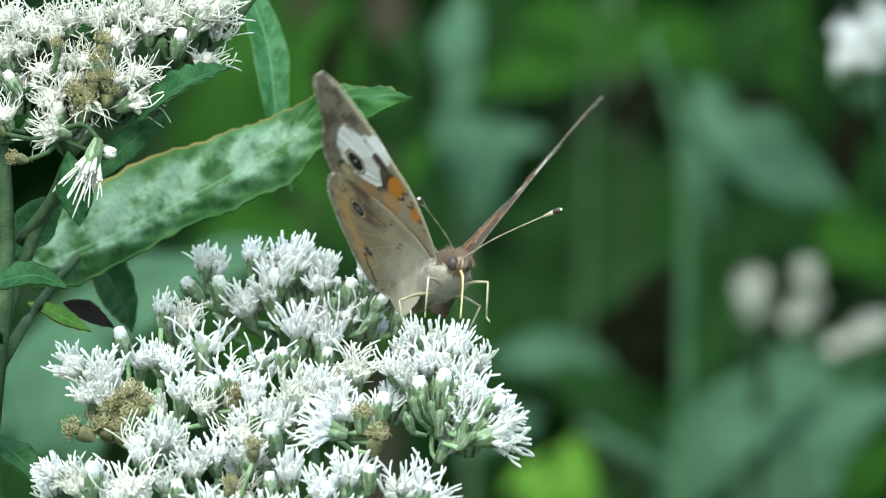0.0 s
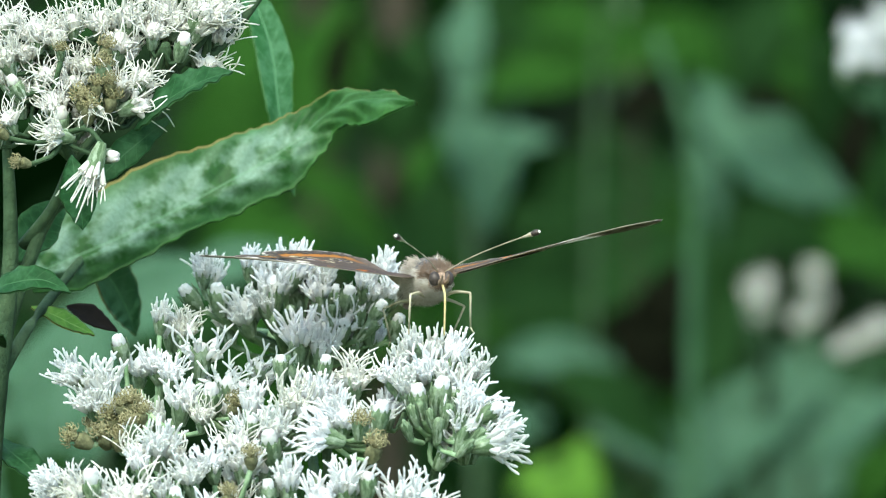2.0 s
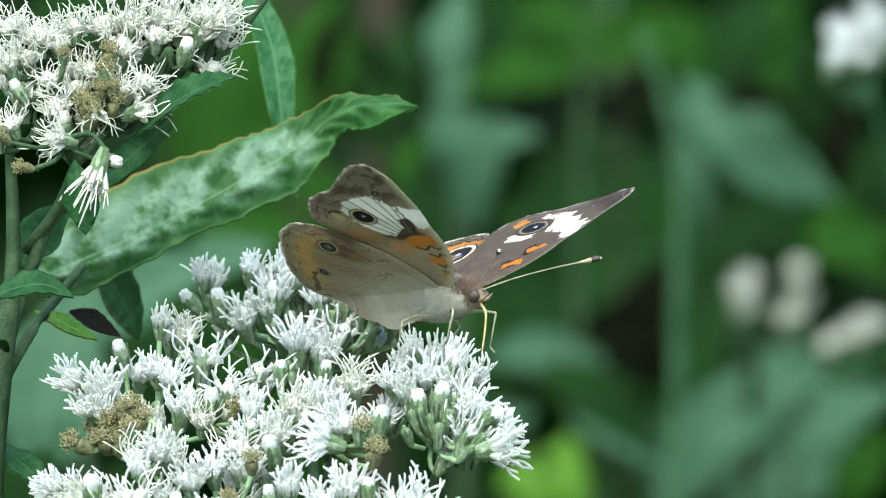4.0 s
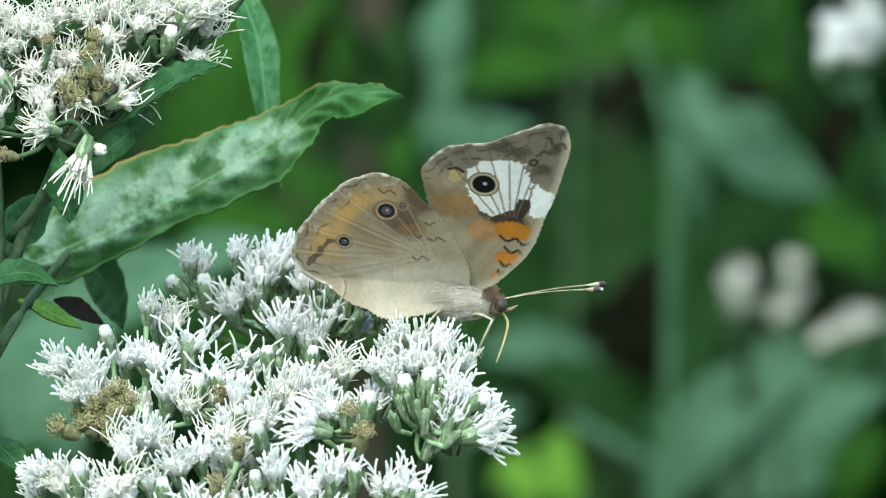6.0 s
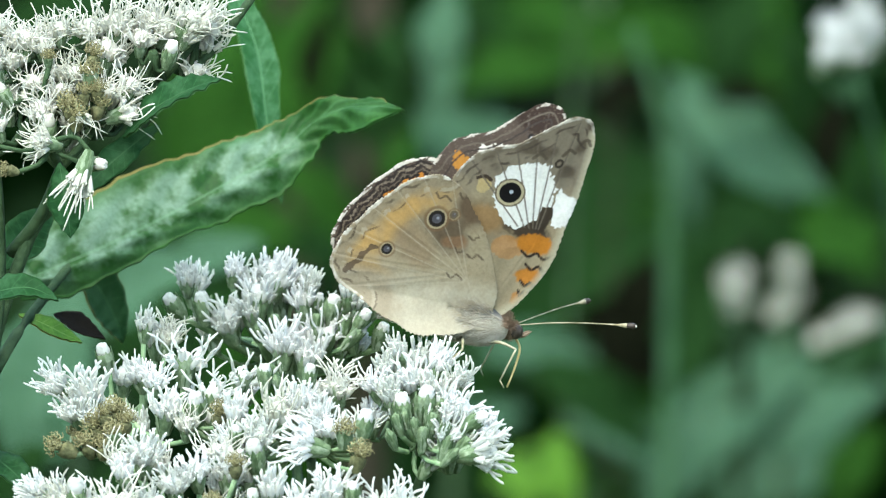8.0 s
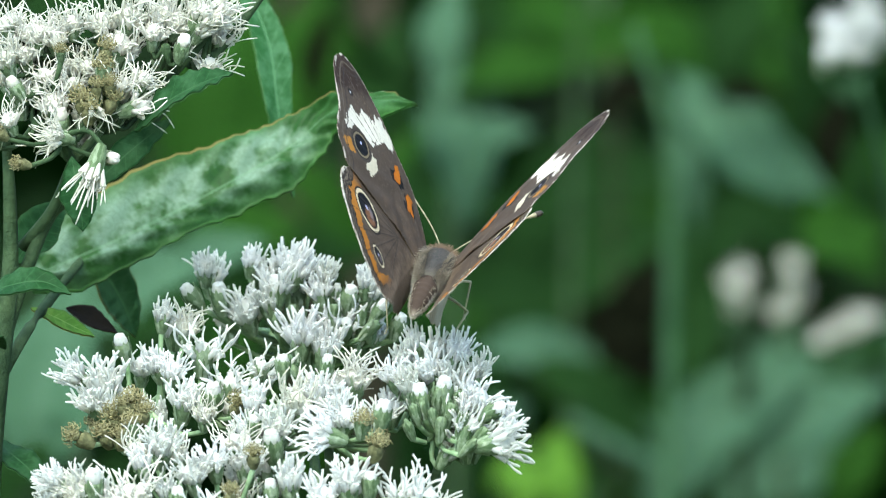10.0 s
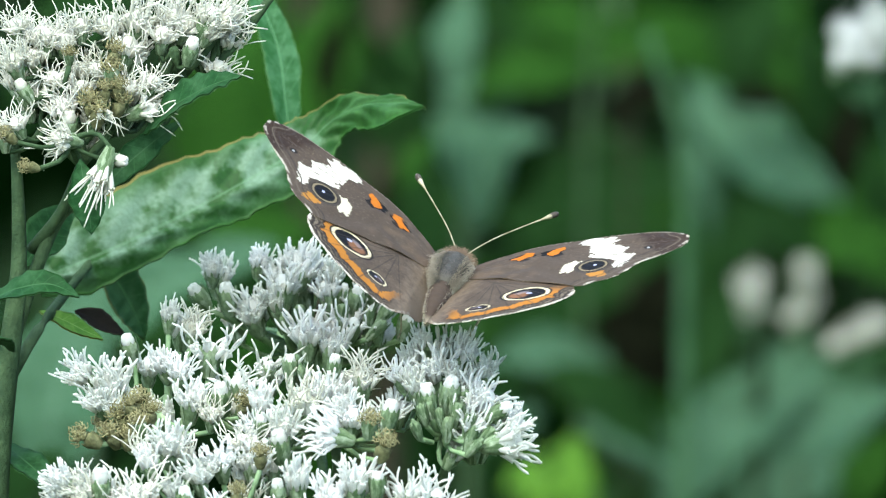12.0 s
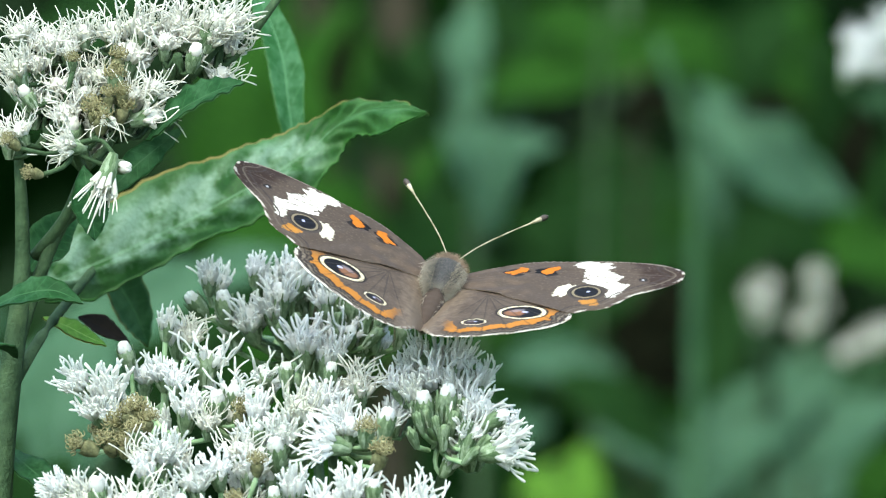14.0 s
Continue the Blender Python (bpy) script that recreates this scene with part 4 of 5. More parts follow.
for n, (x, z, ln, ang, tone, wide, pitch) in enumerate([
        (-0.056, 1.080, 0.032, 85, "p", 2, 45), (-0.044, 1.093, 0.023, 40, "p", 2, 45), (-0.033, 1.098, 0.018, 30, "p", 1, 45), (-0.060, 1.070, 0.022, 70, "m", 2, 45),
        (-0.053, 1.073, 0.018, 60, "p", 1, 45), (-0.044, 1.083, 0.022, 120, "m", 1, 35), (-0.036, 1.090, 0.018, 30, "m", 1, 35)]):
    far_leaf(weed, x, z, 0.45 + 0.03 * (n % 3), ln, ang, tone, wide, pitch)
far_stem(weed, [(-0.057, 0.49, -0.03), (-0.054, 0.49, 0.7), (-0.052, 0.49, 1.090)], 0.002)
scatter(weed, 35, 0.57, 12, "mmpd")
bush = thing("shrub", (-0.01, 1.1, 0), "brown-stemmed shrub in shade", "shrub")
far_stem(bush, [(-0.01, 1.1, -0.03), (-0.012, 1.1, 0.8), (-0.010, 1.1, 1.15), (0.0, 1.1, 1.5)], 0.006, bark)
far_stem(bush, [(-0.012, 1.1, 0.8), (-0.025, 1.12, 1.1), (-0.03, 1.1, 1.4)], 0.004, bark)


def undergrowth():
    """Uncounted leaves that fill the gaps between the plants behind, shade put into their near-black green."""
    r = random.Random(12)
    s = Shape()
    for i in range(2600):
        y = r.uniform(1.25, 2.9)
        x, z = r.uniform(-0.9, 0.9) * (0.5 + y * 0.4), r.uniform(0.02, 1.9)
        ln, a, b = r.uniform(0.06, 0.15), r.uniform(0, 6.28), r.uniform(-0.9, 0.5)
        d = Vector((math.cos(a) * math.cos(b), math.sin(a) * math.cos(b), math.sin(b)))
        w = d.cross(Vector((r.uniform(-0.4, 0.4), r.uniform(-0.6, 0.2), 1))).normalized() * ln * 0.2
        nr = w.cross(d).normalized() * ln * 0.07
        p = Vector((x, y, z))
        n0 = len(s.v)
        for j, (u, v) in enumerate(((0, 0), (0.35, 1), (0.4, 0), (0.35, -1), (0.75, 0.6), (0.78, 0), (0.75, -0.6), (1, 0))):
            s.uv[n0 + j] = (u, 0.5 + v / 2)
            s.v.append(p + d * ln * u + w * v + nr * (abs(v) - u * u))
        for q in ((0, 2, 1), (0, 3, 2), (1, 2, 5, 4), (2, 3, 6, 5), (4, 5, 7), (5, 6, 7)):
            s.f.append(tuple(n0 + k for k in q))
    return tagged(new("undergrowth", s.mesh("undergrowth", far_shade)), "dense undergrowth leaves with shade put into their near-black green", "foliage", kind="stuff")


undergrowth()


# ---- the butterfly ----
def outline(ctrl, n):
    """A closed smooth outline through control points, n points."""
    c = [np.array(p, float) for p in ctrl]
    m, out = len(c), []
    for i in range(n):
        u = i / n * m
        k = int(u) % m
        u -= int(u)
        a, b, d, e = (c[(k + j) % m] for j in (-1, 0, 1, 2))
        out.append(0.5 * (2 * b + (d - a) * u + (2 * a - 5 * b + 4 * d - e) * u * u + (3 * b - a - 3 * d + e) * u ** 3))
    return np.array(out)


FORE = outline([(-0.6, 0.6), (2.6, 4.3), (7, 6.8), (12, 7.7), (17, 8.3), (21.5, 8.5), (24.2, 8.1), (25.5, 7.1), (25.7, 5.6), (24.7, 3.5),
                (22.7, 1.1), (21.1, -1.4), (20.4, -3.6), (19.2, -5.5), (17.0, -7.0), (14.5, -7.2), (9, -4.6), (4, -2.4), (0, -1.4)], 360)
HIND = outline([(-0.4, 1.0), (4, 1.2), (9, -1.2), (13, -4.2), (15.5, -6.8), (16.1, -9.3), (15.2, -11.9), (13.3, -14.1), (10.9, -16.0), (8.2, -17.8), (5.6, -18.9),
                (3.4, -19.0), (1.6, -17.7), (0.2, -14.8), (-1.3, -11.4), (-2.2, -8), (-1.9, -4.5), (-1.0, -1)], 360)
FORE_RIM, HIND_RIM = FORE[112:270], HIND[90:262]


def far_from(p, line):
    """Distance of each point to a line of points."""
    return np.min(np.hypot(p[:, 0, None] - line[None, ::2, 0], p[:, 1, None] - line[None, ::2, 1]), axis=1)


def inside(p, poly):
    x, y, hit = p[:, 0], p[:, 1], np.zeros(len(p), bool)
    for (x0, y0), (x1, y1) in zip(poly, poly[1:] + poly[:1]):
        if y0 != y1:
            hit ^= ((y0 > y) != (y1 > y)) & (x < (x1 - x0) * (y - y0) / (y1 - y0) + x0)
    return hit


def ell(p, cx, cy, rx, ry, turn=0.0):
    c, s = math.cos(radians(turn)), math.sin(radians(turn))
    x, y = p[:, 0] - cx, p[:, 1] - cy
    return np.hypot((x * c + y * s) / rx, (y * c - x * s) / ry)


def paint(col, mask, rgb, soft=None):
    m = mask.astype(float)[:, None] if soft is None else np.clip(soft, 0, 1)[:, None]
    col[:] = col * (1 - m) + np.array(rgb) * m


def rough(p, scale, seed, amp):
    return np.array([noise.noise((x * scale, y * scale, seed)) for x, y in p]) * amp


BAND = (
    [(12.6, 6.7), (13.2, 7.9), (16.6, 7.7), (17.3, 6.6), (16.6, 5.7), (14.0, 5.5)],
    [(14.1, 5.5), (17.0, 5.7), (19.0, 4.3), (18.4, 2.7), (15.4, 2.5), (14.6, 3.4)],
    [(14.7, 2.55), (18.4, 2.75), (20.2, 2.4), (20.1, 0.3), (19.5, -1.9), (18.5, -2.0), (18.4, 0.2), (17.4, 1.1), (15.6, 1.3)])
CREAM = [(12.3, -0.2), (13.3, 1.0), (14.3, 0.8), (14.1, -1.9), (13.6, -3.2), (12.5, -2.7)]
BAND_UNDER = ([(15.0, -2.0), (17.0, -2.2), (18.6, -1.0), (19.4, 1.8), (19.4, 4.0), (17.8, 4.7), (16.9, 5.2), (14.5, 5.3), (14.4, 4.2), (12.8, 3.9), (11.9, 2.8), (11.1, 1.5), (11.9, 0.0), (12.9, -0.8), (14.0, -1.7)],
              [(12.2, 6.0), (13.6, 5.7), (16.8, 5.6), (16.1, 6.9), (15.9, 8.4), (12.6, 8.4)])
VEINS_F = [(25.2, 6.0), (24.2, 3.6), (22.6, 1.4), (21.2, -0.9), (20.2, -3.2), (18.6, -5.8)]
VEINS_H = [(15.9, -7.6), (15.8, -11.2), (13.9, -14.2), (11.2, -16.5), (8.0, -18.3), (4.6, -19.2), (1.2, -16.6)]


def vein_lines(p, ends, fork):
    """Distance to the veins that fan out from the fork."""
    best = np.full(len(p), 9.0)
    for e in list(ends) + [(0, 0)]:
        a, d = np.array(fork), np.array(e) - np.array(fork)
        u = np.clip(((p - a) @ d) / (d @ d), 0, 1)
        best = np.minimum(best, np.hypot(*(p - a - u[:, None] * d).T))
    return best


def eyespot(col, p, cx, cy, rx, ry, turn, ring, iris):
    q = ell(p, cx, cy, rx, ry, turn)
    paint(col, q < 1.14, (0.02, 0.015, 0.012))
    paint(col, q < 1.04, ring)
    paint(col, q < 0.86, (0.006, 0.005, 0.006))
    if iris:
        paint(col, None, iris, np.clip((1.0 - ell(p, cx - 0.3 * rx, cy - 0.15 * ry, rx * 0.5, ry * 0.55, turn)) * 3, 0, 0.9))
        paint(col, None, (0.3, 0.27, 0.3), np.clip((1.0 - ell(p, cx - 0.25 * rx, cy + 0.25 * ry, rx * 0.4, ry * 0.22, 30)) * 2, 0, 0.5))
    paint(col, ell(p, cx + 0.12 * rx, cy + 0.1 * ry, rx * 0.13, ry * 0.15) < 1, (0.5, 0.5, 0.7))


def fore_top(p):
    w = rough(p, 0.9, 1.0, 0.5)
    col = np.tile((0.086, 0.062, 0.046), (len(p), 1))
    paint(col, None, (0.038, 0.022, 0.015), (p[:, 0] * 0.8 + p[:, 1] * 0.55 - 19.2 + w) * 0.9)
    paint(col, None, (0.13, 0.09, 0.062), np.clip(rough(p, 0.6, 51.0, 1.4) + 0.35 - p[:, 0] / 16, 0, 0.7))
    paint(col, None, (0.2, 0.16, 0.12), np.clip(rough(p, 4.5, 53.0, 3.0) - 1.1, 0, 0.6))
    rim = far_from(p, FORE_RIM)
    pw = p + np.stack([w * 0.3 + rough(p, 2.4, 6.1, 0.4), rough(p, 1.1, 7.0, 0.35) + rough(p, 2.4, 6.6, 0.4)], 1)
    for piece in BAND:
        paint(col, inside(pw, piece), (0.76, 0.72, 0.63))
    paint(col, inside(pw, CREAM), (0.68, 0.62, 0.48))
    v = vein_lines(p, VEINS_F, (9.5, 4.2))
    paint(col, (v + rough(p, 1.9, 31.2, 0.1) < 0.05) & (p[:, 0] > 14.0), (0.1, 0.075, 0.06))
    paint(col, ell(pw, 17.2, -4.0, 1.3, 0.95, -40) < 1, (0.45, 0.2, 0.035))
    paint(col, ell(p, 16.05, -1.0, 1.7, 1.95) < 1.3, (0.06, 0.046, 0.036))
    eyespot(col, p, 16.05, -1.0, 1.6, 1.85, 0, (0.24, 0.19, 0.12), None)
    for cx, cy in ((10.1, 4.3), (6.5, 3.7)):
        pj = p + np.stack([rough(p, 1.6, 20.4, 0.6) + 0.35 * np.sin(p[:, 1] * 2.3 + cx), rough(p, 1.6, 23.6, 0.5)], 1)
        paint(col, ell(pj, cx, cy, 1.25, 1.2, -10) < 1, (0.006, 0.005, 0.004))
        paint(col, ell(pj, cx + 0.1, cy + 0.1, 0.72, 1.45, -10) < 1, (0.52, 0.16, 0.012))
        paint(col, ell(p, cx + 0.5, cy - 1.0, 0.7, 0.35, 30) < 1, (0.02, 0.014, 0.01))
    paint(col, ell(p, 21.4, 4.2, 0.5, 0.45) < 1, (0.02, 0.016, 0.014))
    paint(col, ell(p, 21.4, 4.2, 0.16, 0.16) < 1, (0.5, 0.5, 0.52))
    for d0, d1, rgb in ((1.75, 1.95, (0.05, 0.038, 0.032)), (1.0, 1.2, (0.13, 0.105, 0.08))):
        paint(col, (rim + w * 0.25 > d0) & (rim + w * 0.25 < d1), rgb)
    paint(col, (rim < 0.3) & (np.sin(p[:, 0] * 4.1 - p[:, 1] * 3.9) + rough(p, 3.1, 41.0, 1.6) > 0.1), (0.5, 0.46, 0.4))
    paint(col, far_from(p, FORE[20:112]) < 0.2, (0.24, 0.21, 0.17))
    return col


def scallop(p, line, cells):
    """0 at the veins, 1 between them, along the rim."""
    k = np.argmin(np.hypot(p[:, 0, None] - line[None, ::2, 0], p[:, 1, None] - line[None, ::2, 1]), axis=1)
    return np.abs(np.sin(np.pi * cells * k / (len(line) / 2)))


def hind_top(p):
    w = rough(p, 0.8, 3.4, 0.5)
    col = np.tile((0.086, 0.062, 0.046), (len(p), 1))
    paint(col, None, (0.13, 0.095, 0.068), np.clip(rough(p, 0.6, 55.0, 1.4) + 0.2, 0, 0.5))
    paint(col, None, (0.2, 0.16, 0.12), np.clip(rough(p, 4.5, 57.0, 3.0) - 1.1, 0, 0.5))
    edge = far_from(p, HIND_RIM)
    rim = edge + w * 0.3 + rough(p, 2.6, 61.0, 0.3) - 0.45 * scallop(p, HIND_RIM, 8) + 0.2
    back = np.clip((-p[:, 1] - 6.0) / 2.5, 0, 1) * np.clip((p[:, 0] - 2.0) / 2, 0, 1)
    paint(col, None, (0.03, 0.022, 0.017), ((rim > 0.35) & (rim < 0.75)) * back)
    paint(col, None, (0.2, 0.16, 0.115), ((rim > 0.75) & (rim < 1.0)) * back)
    paint(col, None, (0.03, 0.022, 0.017), ((rim > 1.05) & (rim < 1.4)) * back)
    paint(col, None, (0.13, 0.1, 0.07), ((rim > 1.4) & (rim < 1.65)) * back)
    paint(col, None, (0.02, 0.015, 0.012), ((rim > 1.65) & (rim < 2.05)) * back)
    paint(col, None, (0.45, 0.18, 0.025), ((rim > 2.05) & (rim < 3.6 + w * 0.8)) * back)
    eyespot(col, p, 10.3, -8.5, 2.7, 2.1, 8, (0.72, 0.62, 0.42), (0.26, 0.12, 0.06))
    eyespot(col, p, 5.7, -12.6, 1.4, 1.1, 20, (0.72, 0.62, 0.42), (0.05, 0.03, 0.03))
    paint(col, (edge < 0.36) & (np.sin(p[:, 0] * 4.3 - p[:, 1] * 3.7) + rough(p, 3.1, 43.0, 1.6) > -0.6), (0.62, 0.58, 0.5))
    v = vein_lines(p, VEINS_H, (5.0, -3.5))
    paint(col, None, (0.045, 0.034, 0.027), (v < 0.08) * 0.7)
    paint(col, None, (0.2, 0.15, 0.11), np.clip(1.1 - p[:, 0] / 3.2 + rough(p, 1.4, 45.0, 0.5), 0, 0.8))
    return col


def stroke(p, ctrl, wide):
    """Where a thin wavy line through the control points runs."""
    line = np.array([(q.x, q.y) for q in curve([(x, y, 0) for x, y in ctrl], 40)])
    return np.min(np.hypot(p[:, 0, None] - line[None, :, 0], p[:, 1, None] - line[None, :, 1]), axis=1) < wide


def fore_under(p):
    w = rough(p, 0.9, 5.0, 0.5)
    pw = p + np.stack([w * 0.3 + rough(p, 2.4, 8.1, 0.3), rough(p, 1.1, 9.0, 0.35) + rough(p, 2.4, 8.6, 0.3)], 1)
    col = np.tile((0.35, 0.285, 0.185), (len(p), 1))
    paint(col, None, (0.24, 0.2, 0.148), (p[:, 0] - 14.5 + w * 2) * 0.35)
    paint(col, None, (0.07, 0.052, 0.036), np.clip(rough(p, 0.5, 19.0, 2.4) - 0.05, 0, 0.75) * np.clip((p[:, 0] - 16) / 3, 0, 1))
    paint(col, None, (0.22, 0.165, 0.1), np.clip(1.5 - np.abs(p[:, 0] - 11.9) * 0.55 + w, 0, 0.9) * np.clip((5.0 - p[:, 1]) / 3, 0.3, 1))
    paint(col, None, (0.04, 0.028, 0.02), np.clip((1.35 - ell(pw, 13.0, 4.7, 1.7, 0.9, 20)) * 2.5, 0, 0.95))
    paint(col, None, (0.05, 0.034, 0.024), np.clip((1.35 - ell(pw, 11.4, 3.0, 0.9, 2.8, 10)) * 2.0, 0, 0.92))
    paint(col, None, (0.32, 0.19, 0.08), np.clip((1.4 - ell(pw, 11.9, -2.6, 1.5, 2.4)) * 1.4, 0, 0.8))
    for cx, cy, rx, ry, much in ((9.8, 4.5, 1.15, 2.1, 1), (5.9, 4.8, 1.0, 1.5, 0.95), (3.1, 4.4, 0.9, 1.0, 0.7), (9.0, 1.2, 1.2, 1.8, 0.45)):
        paint(col, None, (0.52, 0.2, 0.026), np.clip((1.2 - ell(pw, cx, cy, rx, ry)) * 3.5, 0, much))
    for cx, cy, half in ((8.5, 5.0, 1.9), (7.0, 5.6, 1.6), (5.0, 5.1, 1.2), (3.8, 4.5, 0.6)):
        paint(col, stroke(p, [(cx + 0.3, cy - half), (cx - 0.25, cy - half * 0.45), (cx + 0.25, cy), (cx - 0.3, cy + half * 0.5), (cx + 0.25, cy + half)], 0.16), (0.03, 0.02, 0.015))
    paint(col, None, (0.56, 0.5, 0.36), np.clip(1.2 - far_from(p, FORE[10:112]) / 0.9, 0, 1))
    for piece in BAND_UNDER:
        paint(col, inside(pw, piece), (0.86, 0.85, 0.82))
    paint(col, ell(pw, 15.9, -3.5, 1.1, 0.8, 10) < 1, (0.52, 0.4, 0.2))
    paint(col, stroke(p, [(16.6, -4.4), (16.9, -3.6), (16.6, -2.8)], 0.22), (0.05, 0.035, 0.025))
    v = vein_lines(p, VEINS_F, (9.5, 4.2))
    paint(col, None, (0.16, 0.13, 0.1), ((v < 0.1) & (p[:, 0] > 11.6)) * 0.85)
    q = ell(p, 15.45, -0.1, 1.3, 1.4)
    paint(col, q < 1.32, (0.16, 0.125, 0.085))
    paint(col, q < 1.18, (0.5, 0.43, 0.28))
    paint(col, q < 0.95, (0.006, 0.005, 0.006))
    paint(col, ell(p, 15.55, 0.0, 0.24, 0.24) < 1, (0.5, 0.55, 0.65))
    paint(col, ell(p, 19.8, 4.8, 0.62, 0.5, 30) < 1, (0.05, 0.04, 0.03))
    paint(col, ell(p, 19.8, 4.8, 0.3, 0.22, 30) < 1, (0.2, 0.16, 0.12))
    for ctrl in ([(20.0, 1.5), (20.6, 2.2), (20.2, 3.1)], [(20.8, 5.0), (21.6, 5.7), (21.3, 6.4)], [(22.6, 6.9), (23.1, 7.5), (22.5, 8.0)]):
        paint(col, None, (0.09, 0.07, 0.05), stroke(p, ctrl, 0.2) * 0.8)
    rim = far_from(p, FORE_RIM) + w * 0.3
    for d0, d1, rgb in ((1.9, 2.2, (0.07, 0.053, 0.04)), (0.9, 1.15, (0.08, 0.06, 0.045)), (-1, 0.34, (0.68, 0.64, 0.56))):
        paint(col, None, rgb, ((rim > d0) & (rim < d1)) * np.clip(0.45 + rough(p, 0.9, 71.0, 2.0), 0, 0.85))
    return col


def hind_under(p):
    w = rough(p, 0.7, 11.4, 0.5)
    fine = rough(p, 2.2, 15.6, 0.5)
    pw = p + np.stack([w * 0.6, rough(p, 0.9, 13.6, 0.6)], 1)
    col = np.tile((0.375, 0.31, 0.205), (len(p), 1))
    paint(col, None, (0.48, 0.43, 0.325), (5.0 - p[:, 0] + w) * 0.4)
    paint(col, None, (0.24, 0.185, 0.115), np.clip(fine * 1.8, 0, 0.45) * np.clip(p[:, 0] / 8, 0, 1))
    edge = far_from(p, HIND_RIM)
    dents = scallop(p, HIND_RIM, 8)
    rim = edge + w * 0.5 - 0.4 * dents + 0.2
    paint(col, None, (0.3, 0.24, 0.16), np.clip(1.5 - rim / 4.2 + w * 0.8, 0, 0.7))
    paint(col, None, (0.54, 0.33, 0.11), np.clip(1.5 - np.abs(rim - 3.1 - w) / 1.3, 0, 0.85) * np.clip((-p[:, 1] - 6.0) / 3, 0, 1) * np.clip((p[:, 0] - 3.0) / 2.5, 0, 1) * np.clip(0.85 + w * 1.5, 0.2, 1))
    paint(col, None, (0.1, 0.075, 0.05), ((rim > 0.5) & (rim < 0.8)) * np.clip(0.4 + rough(p, 0.9, 73.0, 1.6), 0, 0.8))
    paint(col, None, (0.07, 0.05, 0.035), ((rim > 1.95) & (rim < 2.15)) * np.clip(0.2 + rough(p, 0.9, 75.0, 1.6), 0, 0.7))
    paint(col, None, (0.46, 0.4, 0.3), ((rim > 1.5) & (rim < 1.95) & (dents < 0.4)) * 0.7)
    paint(col, None, (0.09, 0.06, 0.04), stroke(pw, [(3.0, -17.2), (4.2, -16.2), (5.4, -15.4), (6.3, -14.6)], 0.3) * 0.85)
    paint(col, None, (0.08, 0.05, 0.03), np.clip(1.6 - ell(pw, 9.6, -6.6, 1.6, 2.6, 30), 0, 0.8))
    paint(col, None, (0.1, 0.06, 0.035), np.clip(1.6 - ell(pw, 12.6, -4.2, 1.7, 1.6), 0, 0.85))
    paint(col, None, (0.28, 0.2, 0.12), np.clip(1.5 - ell(pw, 7.4, -10.0, 1.5, 2.8, 40), 0, 0.75))
    paint(col, None, (0.3, 0.16, 0.08), np.clip(1.5 - ell(pw, 8.6, -5.2, 0.7, 1.3), 0, 0.5))
    for ctrl in ([(14.0, -9.0), (13.4, -8.4), (13.8, -7.8), (13.3, -7.0)], [(14.4, -6.2), (13.8, -5.6), (14.2, -5.0), (13.7, -4.2)], [(7.4, -3.4), (7.0, -2.7), (7.5, -2.2), (7.1, -1.4)],
                 [(9.6, -3.8), (9.2, -3.2), (9.7, -2.6)], [(4.8, -5.2), (4.3, -4.6), (4.8, -4.0), (4.3, -3.2)], [(7.9, -5.0), (7.4, -4.6), (7.6, -4.0)]):
        paint(col, None, (0.1, 0.07, 0.045), stroke(p, ctrl, 0.13) * 0.8)
    v = vein_lines(p, VEINS_H, (4.2, -2.4))
    paint(col, None, (0.56, 0.49, 0.37), (v < 0.08) * 0.3)
    for cx, cy, r, much in ((10.95, -8.1, 0.95, 1.0), (6.35, -13.0, 0.62, 1.0), (11.75, -6.2, 0.5, 0.55)):
        q = ell(p, cx, cy, r, r)
        paint(col, None, (0.2, 0.12, 0.06), np.clip((1.75 - q) * 3, 0, 0.7))
        paint(col, None, (0.4, 0.32, 0.2), (q < 1.3) * much)
        paint(col, None, (0.018, 0.014, 0.012), (q < 1.05) * much)
        paint(col, None, (0.09, 0.085, 0.1), (ell(p, cx, cy, r * 0.62, r * 0.62) < 1) * much)
        paint(col, None, (0.3, 0.3, 0.34), (ell(p, cx + 0.1, cy + 0.1, r * 0.18, r * 0.18) < 1) * much)
    paint(col, None, (0.74, 0.7, 0.62), (edge < 0.34) * np.clip(0.6 + rough(p, 1.4, 77.0, 1.4), 0, 0.95))
    return col


